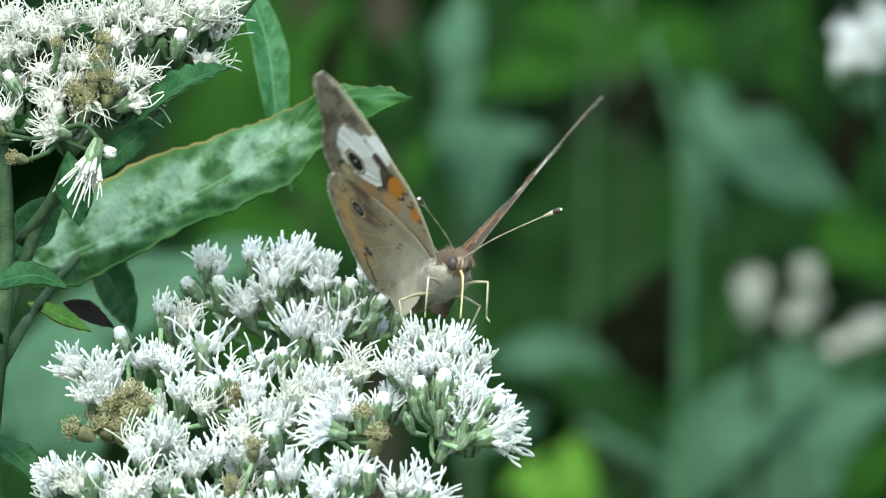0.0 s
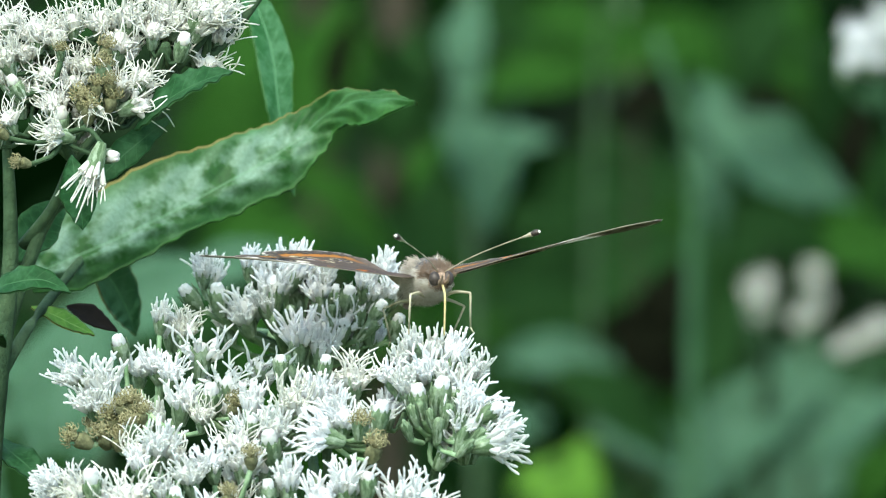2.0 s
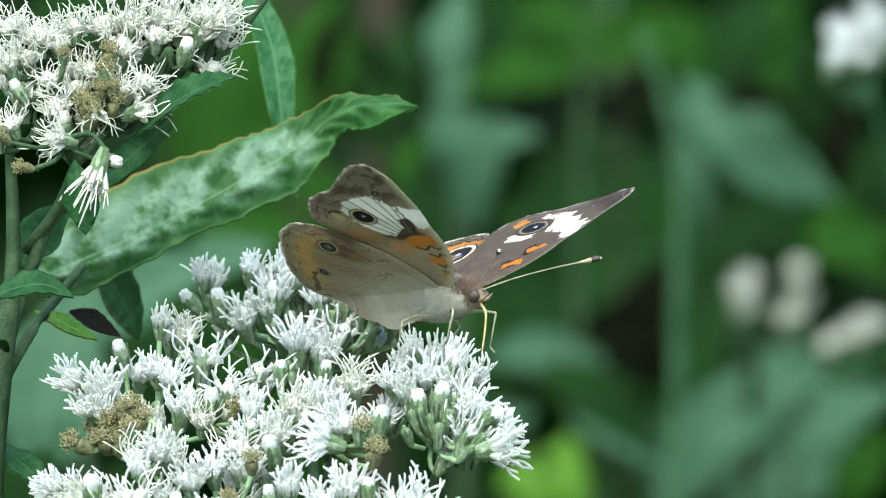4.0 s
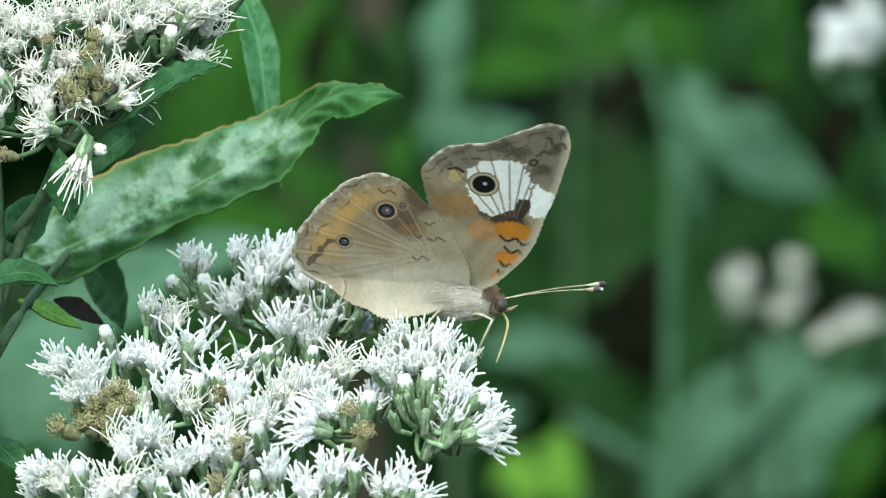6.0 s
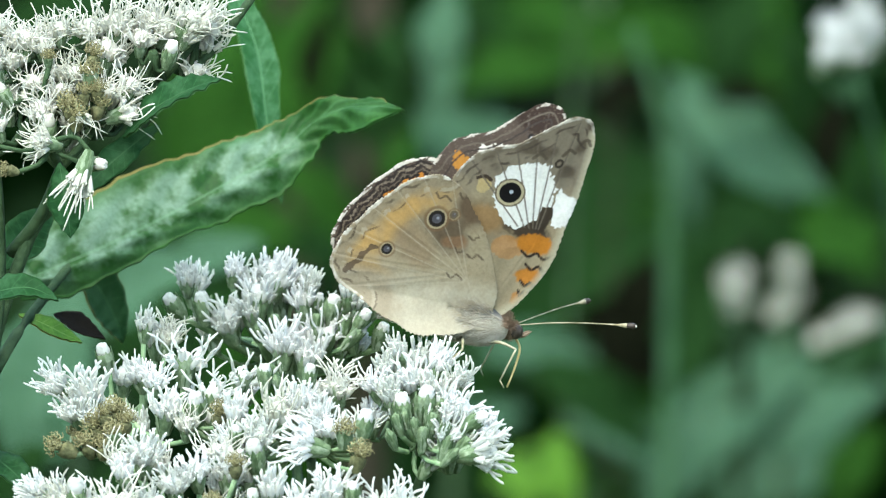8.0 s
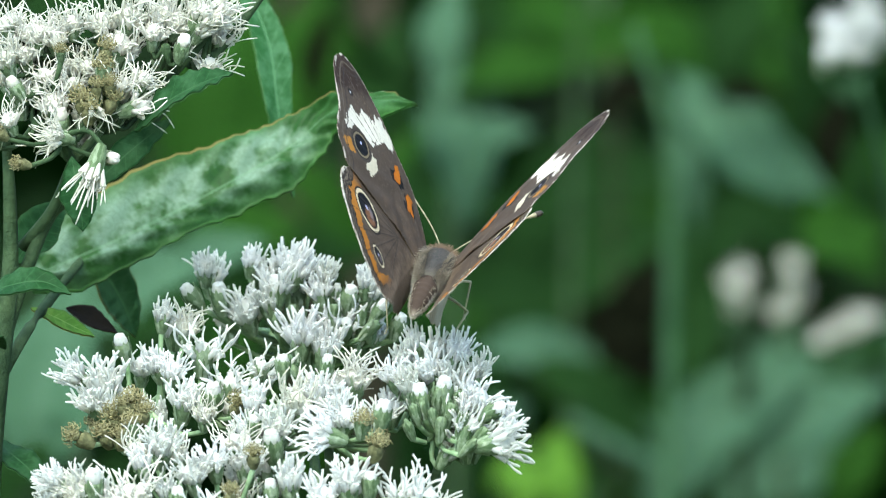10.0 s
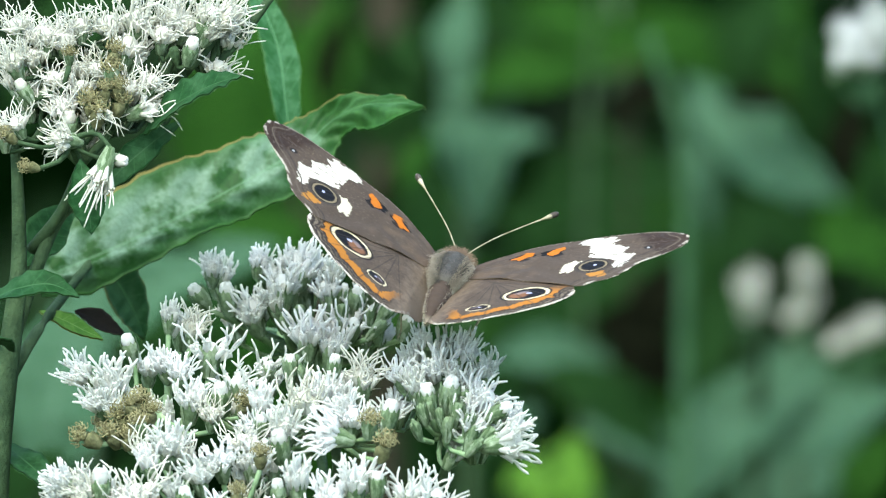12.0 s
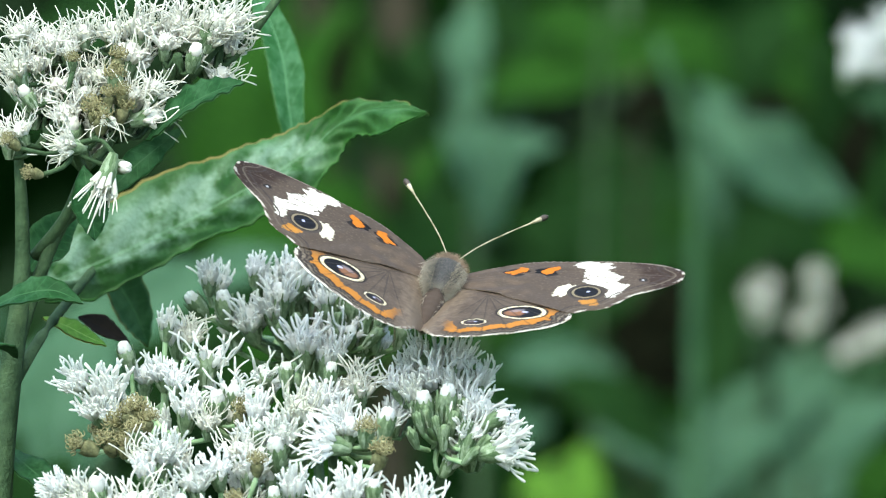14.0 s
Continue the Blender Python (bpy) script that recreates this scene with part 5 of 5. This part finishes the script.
def wing_mesh(name, edge, centre, top, under, side, veins, fork, lift):
    """A thin blade with its own pattern on either face. side: 1 right, -1 left."""
    rings, n = 100, len(edge)
    rag = np.array([0.07 * math.sin(i * 2.1) + 0.13 * noise.noise((i * 0.45, 3.3, 0.7)) + 0.16 * abs(math.sin(i * 0.11)) - 0.08 for i in range(n)])
    c = np.array(centre)
    away = (edge - c) / np.linalg.norm(edge - c, axis=1)[:, None]
    rimmed = edge + away * rag[:, None]
    g = (np.arange(rings + 1) / rings) ** 0.8
    flat = (c + g[:, None, None] * (rimmed - c)[None]).reshape(-1, 2)
    v = vein_lines(flat, veins, fork)
    x, y = flat.T
    z = 0.0035 * x * (26 - x) * lift + 0.011 * np.clip(y - 1, 0, 9) ** 2 * np.clip(x / 20, 0, 1) + 0.006 * np.clip(-y - 8, 0, 20) ** 2 * (edge is HIND) + 0.06 * np.exp(-(v / 0.2) ** 2) + 0.08 * np.sin(v * 1.6)
    z = z - np.clip(1.4 - x, 0, 9) ** 1.5 * 0.35 * (edge is HIND)
    t = np.full(len(flat), 0.05)
    t[-n:] = 0.012
    both = np.concatenate([np.stack([x * side, y, z + t], 1), np.stack([x * side, y, z - t], 1)]) * MM
    i, k = np.meshgrid(np.arange(rings), np.arange(n), indexing="ij")
    k1 = (k + 1) % n
    quad = np.stack([i * n + k, (i + 1) * n + k, (i + 1) * n + k1, i * n + k1], -1).reshape(-1, 4)
    flip = quad[:, ::-1]
    m0 = len(flat)
    last = (rings * n + np.arange(n))
    nxt = np.roll(last, -1)
    rim = np.stack([last, last + m0, nxt + m0, nxt], -1)
    up, down = (quad, flip + m0) if side > 0 else (flip, quad + m0)
    me = bpy.data.meshes.new(name)
    me.from_pydata(both.tolist(), [], np.concatenate([up, down, rim if side > 0 else rim[:, ::-1]]).tolist())
    colours = np.concatenate([top(flat), under(flat)])
    at = me.attributes.new("pattern", "FLOAT_COLOR", "POINT")
    at.data.foreach_set("color", np.concatenate([colours, np.ones((len(colours), 1))], 1).astype(np.float32).ravel())
    me.materials.append(wing_scales)
    me.polygons.foreach_set("use_smooth", [True] * len(me.polygons))
    me.update()
    return me


HINGE = Vector((1.3, 1.0, 1.0)) * MM


def wing_pose(side, lift, sweep, twist):
    return Matrix.Translation((side * HINGE.x, HINGE.y, HINGE.z)) @ Euler((0, -side * radians(lift), 0)).to_matrix().to_4x4() @ Euler((radians(twist), 0, side * radians(sweep))).to_matrix().to_4x4()


butterfly = thing("butterfly", (0, 0, 1.09), "brown butterfly with white bands, orange bars and eyespots on its wings", "butterfly")


def wing(name, side, fore):
    if fore:
        me = wing_mesh(name, FORE, (12.5, 2.6), fore_top, fore_under, side, VEINS_F, (9.5, 4.2), 0.6)
    else:
        me = wing_mesh(name, HIND, (7.5, -8.5), hind_top, hind_under, side, VEINS_H, (5.0, -3.5), 0.6)
        me.transform(Matrix.Translation((0, 0, -0.25 * MM)))
    return part(name, me, None, butterfly)


fore_l, fore_r = wing("forewing", -1, True), wing("forewing", 1, True)
hind_l, hind_r = wing("hindwing", -1, False), wing("hindwing", 1, False)


def hairs(rings, count, length, seed, way, lower=-1.0, upper=1.0):
    """Short soft hairs on a body of rings (y, z, radius)."""
    r, s = random.Random(seed), Shape()
    for i in range(count):
        u = r.uniform(0, len(rings) - 1.001)
        k = int(u)
        y, z, rad = (rings[k][j] * (1 - u + k) + rings[k + 1][j] * (u - k) for j in range(3))
        a = r.uniform(0, 2 * math.pi)
        if not lower <= math.sin(a) <= upper:
            continue
        out = Vector((math.cos(a), 0, math.sin(a)))
        p = Vector((0, y, z)) + out * rad * 0.97
        d = (out + Vector(way) + Vector((r.uniform(-0.5, 0.5), r.uniform(-0.5, 0.5), r.uniform(-0.3, 0.3)))).normalized()
        ln = length * r.uniform(0.5, 1.2)
        s.tube([p * MM, (p + d * ln * 0.6) * MM, (p + (d + Vector((0, -0.2, -0.1))) * ln) * MM], [0.024 * MM, 0.02 * MM, 0.008 * MM], 3, False)
    return s


def body():
    chest = [(-3.4, 0.2, 1.0), (-2.4, 0.35, 1.7), (-1.0, 0.5, 2.25), (0.8, 0.6, 2.5), (2.6, 0.55, 2.4), (4.0, 0.4, 1.9), (5.0, 0.3, 1.2)]
    s = Shape().tube([(0, y * MM, z * MM) for y, z, r in chest], [r * MM for y, z, r in chest], 20)
    thorax = part("thorax", s, thorax_fur, butterfly, "grey-brown hairy thorax")
    part("hair", hairs(chest, 4200, 0.8, 3, (0, -1.9, 0.0), 0.72, 0.99), fur_top, thorax)
    part("hair", hairs(chest, 9000, 0.45, 33, (0, -1.4, 0.2), 0.8, 1.0), fur_top, thorax)
    part("hair", hairs(chest, 6500, 0.9, 4, (0, -1.7, -0.1), -1.0, 0.6), fur_pale, thorax, "pale hair under the thorax")
    part("hair", hairs(chest[:5], 4200, 1.5, 14, (0, -1.6, 0.5), 0.45, 0.9), fur_tan, thorax, "tan hair beside the wing bases")
    s, rows = Shape(), []
    for i in range(33):
        u = i / 32
        rad = 1.25 * (1 - u ** 3.2) * (0.75 + 0.25 * min(1, u * 5)) + 0.11 * math.cos(u * 8 * 2 * math.pi) * (1 - u) + 0.1
        rows.append((-2.2 - 8.0 * u, 0.4 - 1.5 * u ** 1.4, rad))
    s.tube([(0, y * MM, z * MM) for y, z, r in rows], [r * MM for y, z, r in rows], 18)
    belly = part("abdomen", s, belly_fur, butterfly, "dark ringed abdomen")
    part("hair", hairs(rows, 1200, 0.45, 5, (0, -2.2, 0), 0.3, 0.75), fur_tan, belly)
    part("hair", hairs(rows, 1600, 0.45, 6, (0, -2.2, 0), -1.0, 0.3), fur_pale, belly, "pale hair under the abdomen")
    head = part("head", Shape().blob((0, 5.7 * MM, 0.35 * MM), (1.15 * MM, 1.05 * MM, 1.05 * MM), 16, 12), fur_brown, butterfly)
    crown = [(4.8, 0.4, 0.8), (5.6, 0.4, 1.05), (6.4, 0.4, 0.8)]
    part("hair", hairs([(3.6, 0.5, 1.9), (4.4, 0.4, 1.6), (5.2, 0.35, 1.15)], 1500, 1.2, 18, (0, 0.9, 0.2), 0.1, 1.0), fur_brown, head)
    part("hair", hairs(crown, 600, 0.55, 8, (0, 0.2, 0.2)), fur_brown, head)
    for sx in (-1, 1):
        part("eye", Shape().blob((sx * 0.8 * MM, 6.15 * MM, 0.4 * MM), (0.66 * MM, 0.82 * MM, 0.86 * MM), 14, 10), chitin_dark, head, "dark glossy compound eye")
        feel = curve([(sx * 0.35, 6.3, -0.2), (sx * 0.42, 7.3, 0.1), (sx * 0.35, 8.1, 0.75)], 6)
        part("palp", Shape().tube([p * MM for p in feel], [0.15 * MM, 0.22 * MM, 0.24 * MM, 0.22 * MM, 0.18 * MM, 0.12 * MM, 0.05 * MM], 8), fur_brown, head)
        line = [p * MM for p in curve([(sx * 0.4, 6.3, 1.15), (sx * 2.4, 9.4, 2.4), (sx * 5.2, 13.0, 3.6), (sx * 8.2, 16.9, 4.6)], 26)]
        horn = part("antenna", Shape().tube(line, [0.066 * MM] * 21 + [0.075 * MM, 0.09 * MM, 0.12 * MM, 0.14 * MM, 0.14 * MM, 0.12 * MM], 6), antenna_brown, butterfly)
        d = (line[-1] - line[-4]).normalized()
        club = Shape().lathe([(-1.0 * MM, 0.15 * MM), (-0.6 * MM, 0.24 * MM), (-0.2 * MM, 0.34 * MM), (0.1 * MM, 0.37 * MM), (0.4 * MM, 0.32 * MM), (0.6 * MM, 0.2 * MM)], 9, (line[-1], d))
        part("club", club, chitin_dark, horn, "dark antenna club")
        part("sleeve", Shape().lathe([(-2.0 * MM, 0.1 * MM), (-1.2 * MM, 0.2 * MM), (-0.75 * MM, 0.27 * MM), (-0.45 * MM, 0.3 * MM), (-0.4 * MM, 0.2 * MM)], 9, (line[-1], d)), antenna_brown, horn, "tan base of the antenna club")
        tip = line[-1] + d * 0.5 * MM
        part("tip", Shape().blob(tip, (0.22 * MM, 0.22 * MM, 0.22 * MM), 8, 6), antenna_pale, horn, "pale antenna tip")
        for hip, knee, ankle, foot in (((0.9, 2.6, -1.4), (3.6, 5.6, -1.3), (3.7, 4.6, -5.2), (3.9, 5.2, -5.9)), ((0.9, -0.2, -1.5), (4.9, -1.2, -2.4), (3.6, -3.2, -6.0), (3.7, -3.9, -6.6))):
            flipx = lambda q: Vector((q[0] * sx, q[1], q[2])) * MM
            pts = [flipx(q) for q in (hip, knee, ankle, foot)]
            leg = part("leg", Shape().tube(curve([pts[0], pts[0].lerp(pts[1], 0.5) + Vector((0, 0, 0.3 * MM)), pts[1]], 8), [0.22 * MM, 0.23 * MM, 0.23 * MM, 0.21 * MM, 0.2 * MM, 0.18 * MM, 0.16 * MM, 0.15 * MM, 0.13 * MM], 7), leg_cream, butterfly)
            part("shin", Shape().tube([pts[1], pts[1].lerp(pts[2], 0.5), pts[2]], [0.13 * MM, 0.12 * MM, 0.1 * MM], 6), leg_cream, leg)
            part("foot", Shape().tube([pts[2], pts[2].lerp(pts[3], 0.6), pts[3]], [0.1 * MM, 0.09 * MM, 0.06 * MM], 5), leg_cream, leg)
    tongue = curve([(0, 6.5, -0.4), (0, 7.3, -1.4), (0.1, 7.3, -3.6), (0.2, 6.9, -6.2)], 12)
    part("proboscis", Shape().tube([p * MM for p in tongue], [(0.17 - 0.006 * i) * MM for i in range(13)], 7), tongue_tan, butterfly)


body()


def motions():
    """Sway of the two plants, the butterfly's turns on the flower head and the beat of its wings."""
    walk(main_plant, [
        (0, pose(-0.00101, 0, 0.0015)), (0.5, pose(-0.00182, 0, -0.00055)), (1, pose(0.00042, 0, 0.00013)),
        (1.5, pose(-0.00176, 0, 0.0012)), (2, pose(-0.00202, 0, 0.00075)), (2.5, pose(-0.00146, 0, 0.00072)),
        (3, pose(0.00029, 0, -0.00029)), (5.5, pose(-0.0014, 0, 0.00003)), (6, pose(-0.00104, 0, 0.00081)),
        (6.5, pose(-0.00159, 0, 0.00059)), (7, pose(-0.00049, 0, 0.00007)), (7.5, pose(-0.0014, 0, 0.00007)),
        (8, pose(-0.00107, 0, -0.00114)), (10.5, pose(0.00081, 0, 0.00078)), (11, pose(-0.00055, 0, 0.00159)),
        (11.5, pose(0, 0, 0.00088)), (12, pose(-0.00003, 0, 0.00049)), (12.5, pose(0, 0, 0)),
        (13, pose(-0.00081, 0, 0.00036)), (13.5, pose(-0.00101, 0, 0.00049)), (14, pose(-0.00159, 0, 0.00046))])
    walk(side_plant, [
        (0, pose(-0.05172, 0.03, 0.00143)), (0.5, pose(-0.05111, 0.03, -0.0001)), (1, pose(-0.0501, 0.03, 0.0002)),
        (1.5, pose(-0.0513, 0.03, 0.00127)), (2, pose(-0.05215, 0.03, 0.00107)), (2.5, pose(-0.05133, 0.03, 0.00085)),
        (3, pose(-0.04984, 0.03, 0.0001)), (5.5, pose(-0.05101, 0.03, 0.00036)), (6, pose(-0.05117, 0.03, 0.00088)),
        (6.5, pose(-0.05101, 0.03, 0.00078)), (7, pose(-0.05107, 0.03, 0.00085)), (7.5, pose(-0.05133, 0.03, 0.0002)),
        (8, pose(-0.05081, 0.03, -0.00068)), (10.5, pose(-0.04964, 0.03, 0.00052)), (11, pose(-0.05029, 0.03, 0.00114)),
        (11.5, pose(-0.0502, 0.03, 0.00075)), (12, pose(-0.05023, 0.03, 0.00023)), (12.5, pose(-0.05, 0.03, 0)),
        (13, pose(-0.05049, 0.03, 0.00029)), (13.5, pose(-0.05081, 0.03, 0.00042)), (14, pose(-0.05101, 0.03, 0.00039))])
    walk(butterfly, [
        (0, pose(0.00014, 0, 1.09635, 14.1, -4.0, -162.2)), (0.2, pose(-0.00057, 0, 1.09565, 10.9, -2.8, -164.1)),
        (0.3, pose(-0.00074, 0, 1.09529, 10.3, -2.7, -164.1)), (0.5, pose(-0.00067, 0, 1.09467, 8.1, -2.5, -164.5)),
        (0.7, pose(0.00016, 0, 1.09492, 7.7, -2.5, -165.2)), (1, pose(0.00167, 0, 1.09553, 7.7, -2.4, -164.8)),
        (1.5, pose(-0.00122, 0, 1.09703, 6.1, 0.7, -169.1)), (2, pose(-0.00261, 0, 1.09584, 4.3, 1.6, -163.1)),
        (2.2, pose(-0.00215, 0, 1.09562, 6.2, 0.1, -158.5)), (2.3, pose(-0.0019, 0, 1.09558, 6.4, -0.3, -157.6)),
        (2.5, pose(-0.00139, 0, 1.09582, 9.5, -1.9, -154.0)), (2.7, pose(-0.00095, 0, 1.09547, 10.0, -2.7, -153.0)),
        (3, pose(-0.0001, 0, 1.0953, 10.3, -3.2, -152.2)), (5.3, pose(0.00072, 0, 1.09127, -7.2, 2.3, -107.4)),
        (5.5, pose(7e-05, 0, 1.09261, 0.3, 1.8, -105.3)), (5.7, pose(0.00025, 0, 1.09327, -3.7, 0.7, -98.9)),
        (5.8, pose(0.00112, 0, 1.09343, -5.5, 0.8, -97.5)), (6, pose(0.00236, 0, 1.09346, -10.9, 1.9, -92.1)),
        (6.2, pose(0.00074, 0, 1.09374, -6.0, 4.3, -72.2)), (6.3, pose(0.00048, 0, 1.09372, -4.8, 4.6, -69.1)),
        (6.5, pose(0.00216, 0, 1.09268, -15.3, 7.3, -70.6)), (7, pose(0.00628, 0, 1.09129, -22.4, 10.3, -77.7)),
        (7.2, pose(0.00631, 0, 1.09145, -18.9, 11.1, -75.8)), (7.5, pose(0.0051, 0, 1.09198, -16.3, 11.9, -73.9)),
        (7.8, pose(0.00519, 0, 1.09103, -13.1, 11.1, -75.8)), (8, pose(0.00455, 0, 1.09067, -11.5, 9.8, -72.2)),
        (8.1, pose(0.00385, 0, 1.09107, -8.7, 9.7, -69.1)), (8.2, pose(0.00306, 0, 1.09141, -6.4, 10.7, -66.3)),
        (10.3, pose(0.00066, 0, 1.09584, 19.6, 13.3, -5.2)), (10.4, pose(0.00095, 0, 1.09586, 19.7, 13.8, -4.9)),
        (10.5, pose(0.00128, 0, 1.09599, 19.5, 14.3, -4.5)), (10.6, pose(0.00102, 0, 1.09611, 19.3, 14.7, -5.0)),
        (10.7, pose(0.00085, 0, 1.09627, 19.2, 15.1, -5.5)), (10.8, pose(0.00063, 0, 1.09653, 19.0, 15.4, -6.0)),
        (10.9, pose(0.00047, 0, 1.09677, 18.8, 15.7, -6.6)), (11, pose(0.00035, 0, 1.09699, 18.8, 16.0, -7.2)),
        (11.5, pose(0.00091, 0, 1.09648, 19.9, 15.5, -6.8)), (12, pose(0.0008, 0, 1.09586, 21.0, 15.2, -7.4)),
        (12.1, pose(0.00067, 0, 1.09554, 22.4, 15.1, -7.1)), (12.2, pose(0.00058, 0, 1.09533, 23.6, 15.0, -6.3)),
        (12.3, pose(0.00052, 0, 1.09518, 24.3, 14.8, -5.6)), (12.4, pose(0.00053, 0, 1.09506, 24.8, 14.6, -5.0)),
        (12.5, pose(0.00051, 0, 1.09497, 25.0, 14.3, -4.3)), (12.6, pose(0.00041, 0, 1.09513, 24.5, 14.4, -4.9)),
        (12.7, pose(0.00023, 0, 1.09535, 24.1, 14.3, -5.4)), (12.8, pose(7e-05, 0, 1.09556, 23.8, 14.3, -5.7)),
        (12.9, pose(-7e-05, 0, 1.09574, 23.5, 14.3, -6.0)), (13, pose(-0.00018, 0, 1.0959, 23.1, 14.5, -6.4)),
        (13.2, pose(-0.00034, 0, 1.09594, 23.2, 14.3, -6.0)), (13.5, pose(-0.00054, 0, 1.09586, 23.2, 14.3, -5.5)),
        (13.8, pose(-0.00095, 0, 1.09584, 22.7, 14.3, -5.6)), (14, pose(-0.00121, 0, 1.09594, 22.3, 14.4, -5.9))])
    # seconds, lift of both wings (left, right), sweep of the forewings, sweep of the hindwings, twist of both wings, in degrees
    beat = [
        (0, 50.4, 52.9, 0, -4.6, 1.5, 0, 2.4, 0.3), (0.2, 34, 33.9, 10, -4.4, 2.1, 0, 1.4, 0.2), (0.3, 26.4, 26, -10, -4.3, 1.4, 0, 1, 0.1),
        (0.5, 9, 6, -5, -7, 0, 0, 0, 0), (0.7, 5, 6, 0, -5, 0, 0, 0, 0), (1, 7, 6, -9, -8, 0, 0, 0, 0),
        (1.5, 8, 6, 3, -9, 0, 0, 0, 0), (2, 11, 8, -1, -10, -1, 0, -0.5, -9), (2.2, 22.4, 22.7, -9.9, 3.3, 0.9, -0.3, 0.4, 0.3),
        (2.3, 59.2, 59.5, 10.1, -1.6, 1.4, -0.5, 0.7, 0.5), (2.5, 55.6, 57.2, -2.8, -0.4, 1.3, -3.8, 1.1, 0.8), (2.7, 34.1, 36.9, -9.8, -0.1, 3.2, -1.1, 1.5, 1.2),
        (3, 30.2, 30.5, 0.4, 0.3, 2.6, -5.5, 2.2, 1.7), (5.3, 23.8, 23.9, 4, 5.1, 0.4, -0.1, 0.2, 0.1), (5.5, 17, 17, 5, 1, 0, -3, 0, 0),
        (5.7, 18, 17.5, 10, -2.1, 0, -2.1, 0, 2.1), (5.8, 41, 40.2, 0, 9.8, 0, -3.2, 0, 3.2), (6, 51, 56.2, 2.1, 3.7, -10.3, -8.3, 2.5, 3.5),
        (6.2, 33, 31.2, 1, 6.8, -2, -3.2, 0, 3.2), (6.3, 22, 22.5, 1, 5.9, -5, -2.1, 0, 2.1), (6.5, 14, 16, 5, 10, 2, 0, 0, 0),
        (7, 13, 14, 9, 6, 4, 0, 0, 0), (7.2, 41.1, 42.9, 4.6, 4.4, -2.8, -0.4, 0.3, 0.3), (7.5, 50.3, 55.7, 6.5, 2, 2.5, -4.1, 0.8, 0.8),
        (7.8, 53.3, 55.5, 4.2, -0.7, 0.2, -0.3, 0.1, 1), (8, 77, 80.3, -1.7, -2.2, 5, -1.8, -0.4, 1.1), (8.1, 59.1, 64.3, 0.3, -0.1, 2, 0.2, -0.4, 1.2),
        (8.2, 40.2, 38.3, -6.6, 6, -2, 0.2, -0.3, 1.3), (10.3, 51.1, 56.2, 2.6, -3.2, 0.6, -0.1, 0.8, 3), (10.4, 49.2, 46.1, -3.3, 0.9, 0.6, -0.1, 0.8, 3),
        (10.5, 45.3, 43.1, 1.7, 0, 2.6, -1.1, 0.9, 3.1), (10.6, 42.1, 42.5, 0.5, 1.8, 0.7, -0.3, 0.7, 2.3), (10.7, 41.9, 38.8, -0.8, 0.6, 0.7, -0.5, 0.5, 1.5),
        (10.8, 29.7, 31.2, 0, 1.5, 0.8, -0.7, 0.4, 0.7), (10.9, 20.4, 21.5, -0.2, 1.3, 0.8, -0.9, 0.2, -0.1), (11, 19.2, 18.8, -0.5, -1.9, 0.9, -3, 0.1, -0.9),
        (11.5, 18.2, 19.8, -2.5, -1.9, -1.1, -4, 0.1, -0.9), (12, 21.2, 20.8, -3.5, -1.9, -0.1, -4, 0.1, -0.9), (12.1, 52.4, 57.5, -0.2, -8.7, 0.8, -0.9, 0.2, -0.1),
        (12.2, 70.7, 68.2, -8, -6.5, 0.8, -0.7, 0.4, 0.7), (12.3, 69.9, 66.8, -7.8, -6.4, 0.7, -0.5, 0.5, 1.5), (12.4, 62.1, 59.5, -6.5, -5.2, 0.7, -0.3, 0.7, 2.3),
        (12.5, 56.3, 57.1, -2.3, -5, 1.6, 0.9, 0.9, 3.1), (12.6, 51.2, 49.5, 6.4, -1.5, 0.4, -0.1, 0.6, 2.3), (12.7, 39, 39.8, 4.1, -0.9, 0.1, -0.1, 0.3, 1.5),
        (12.8, 22.8, 24.1, -0.2, 0.6, -0.2, -0.1, 0, 0.6), (12.9, 15.6, 17.4, -3.5, 1.2, -0.4, -0.2, -0.3, -0.2), (13, 14.5, 15.8, -3.8, -2.2, -3.7, -3.2, -0.6, -1),
        (13.2, 12.5, 13.8, -3.8, -1.2, -0.7, -0.2, -0.6, -1), (13.5, 12.5, 13.8, -4.8, -2.2, -0.7, -0.2, -0.6, -1), (13.8, 12.5, 13.8, -4.8, -1.2, -0.7, -0.2, -0.6, -1),
        (14, 11.5, 12.8, -4.8, -5.2, -4.7, -4.2, -0.6, -1)]
    walk(fore_l, [(t, wing_pose(-1, el, fl, tl)) for t, el, er, fl, fr, hl, hr, tl, tr in beat])
    walk(fore_r, [(t, wing_pose(1, er, fr, tr)) for t, el, er, fl, fr, hl, hr, tl, tr in beat])
    walk(hind_l, [(t, wing_pose(-1, el, hl, tl)) for t, el, er, fl, fr, hl, hr, tl, tr in beat])
    walk(hind_r, [(t, wing_pose(1, er, hr, tr)) for t, el, er, fl, fr, hl, hr, tl, tr in beat])


motions()
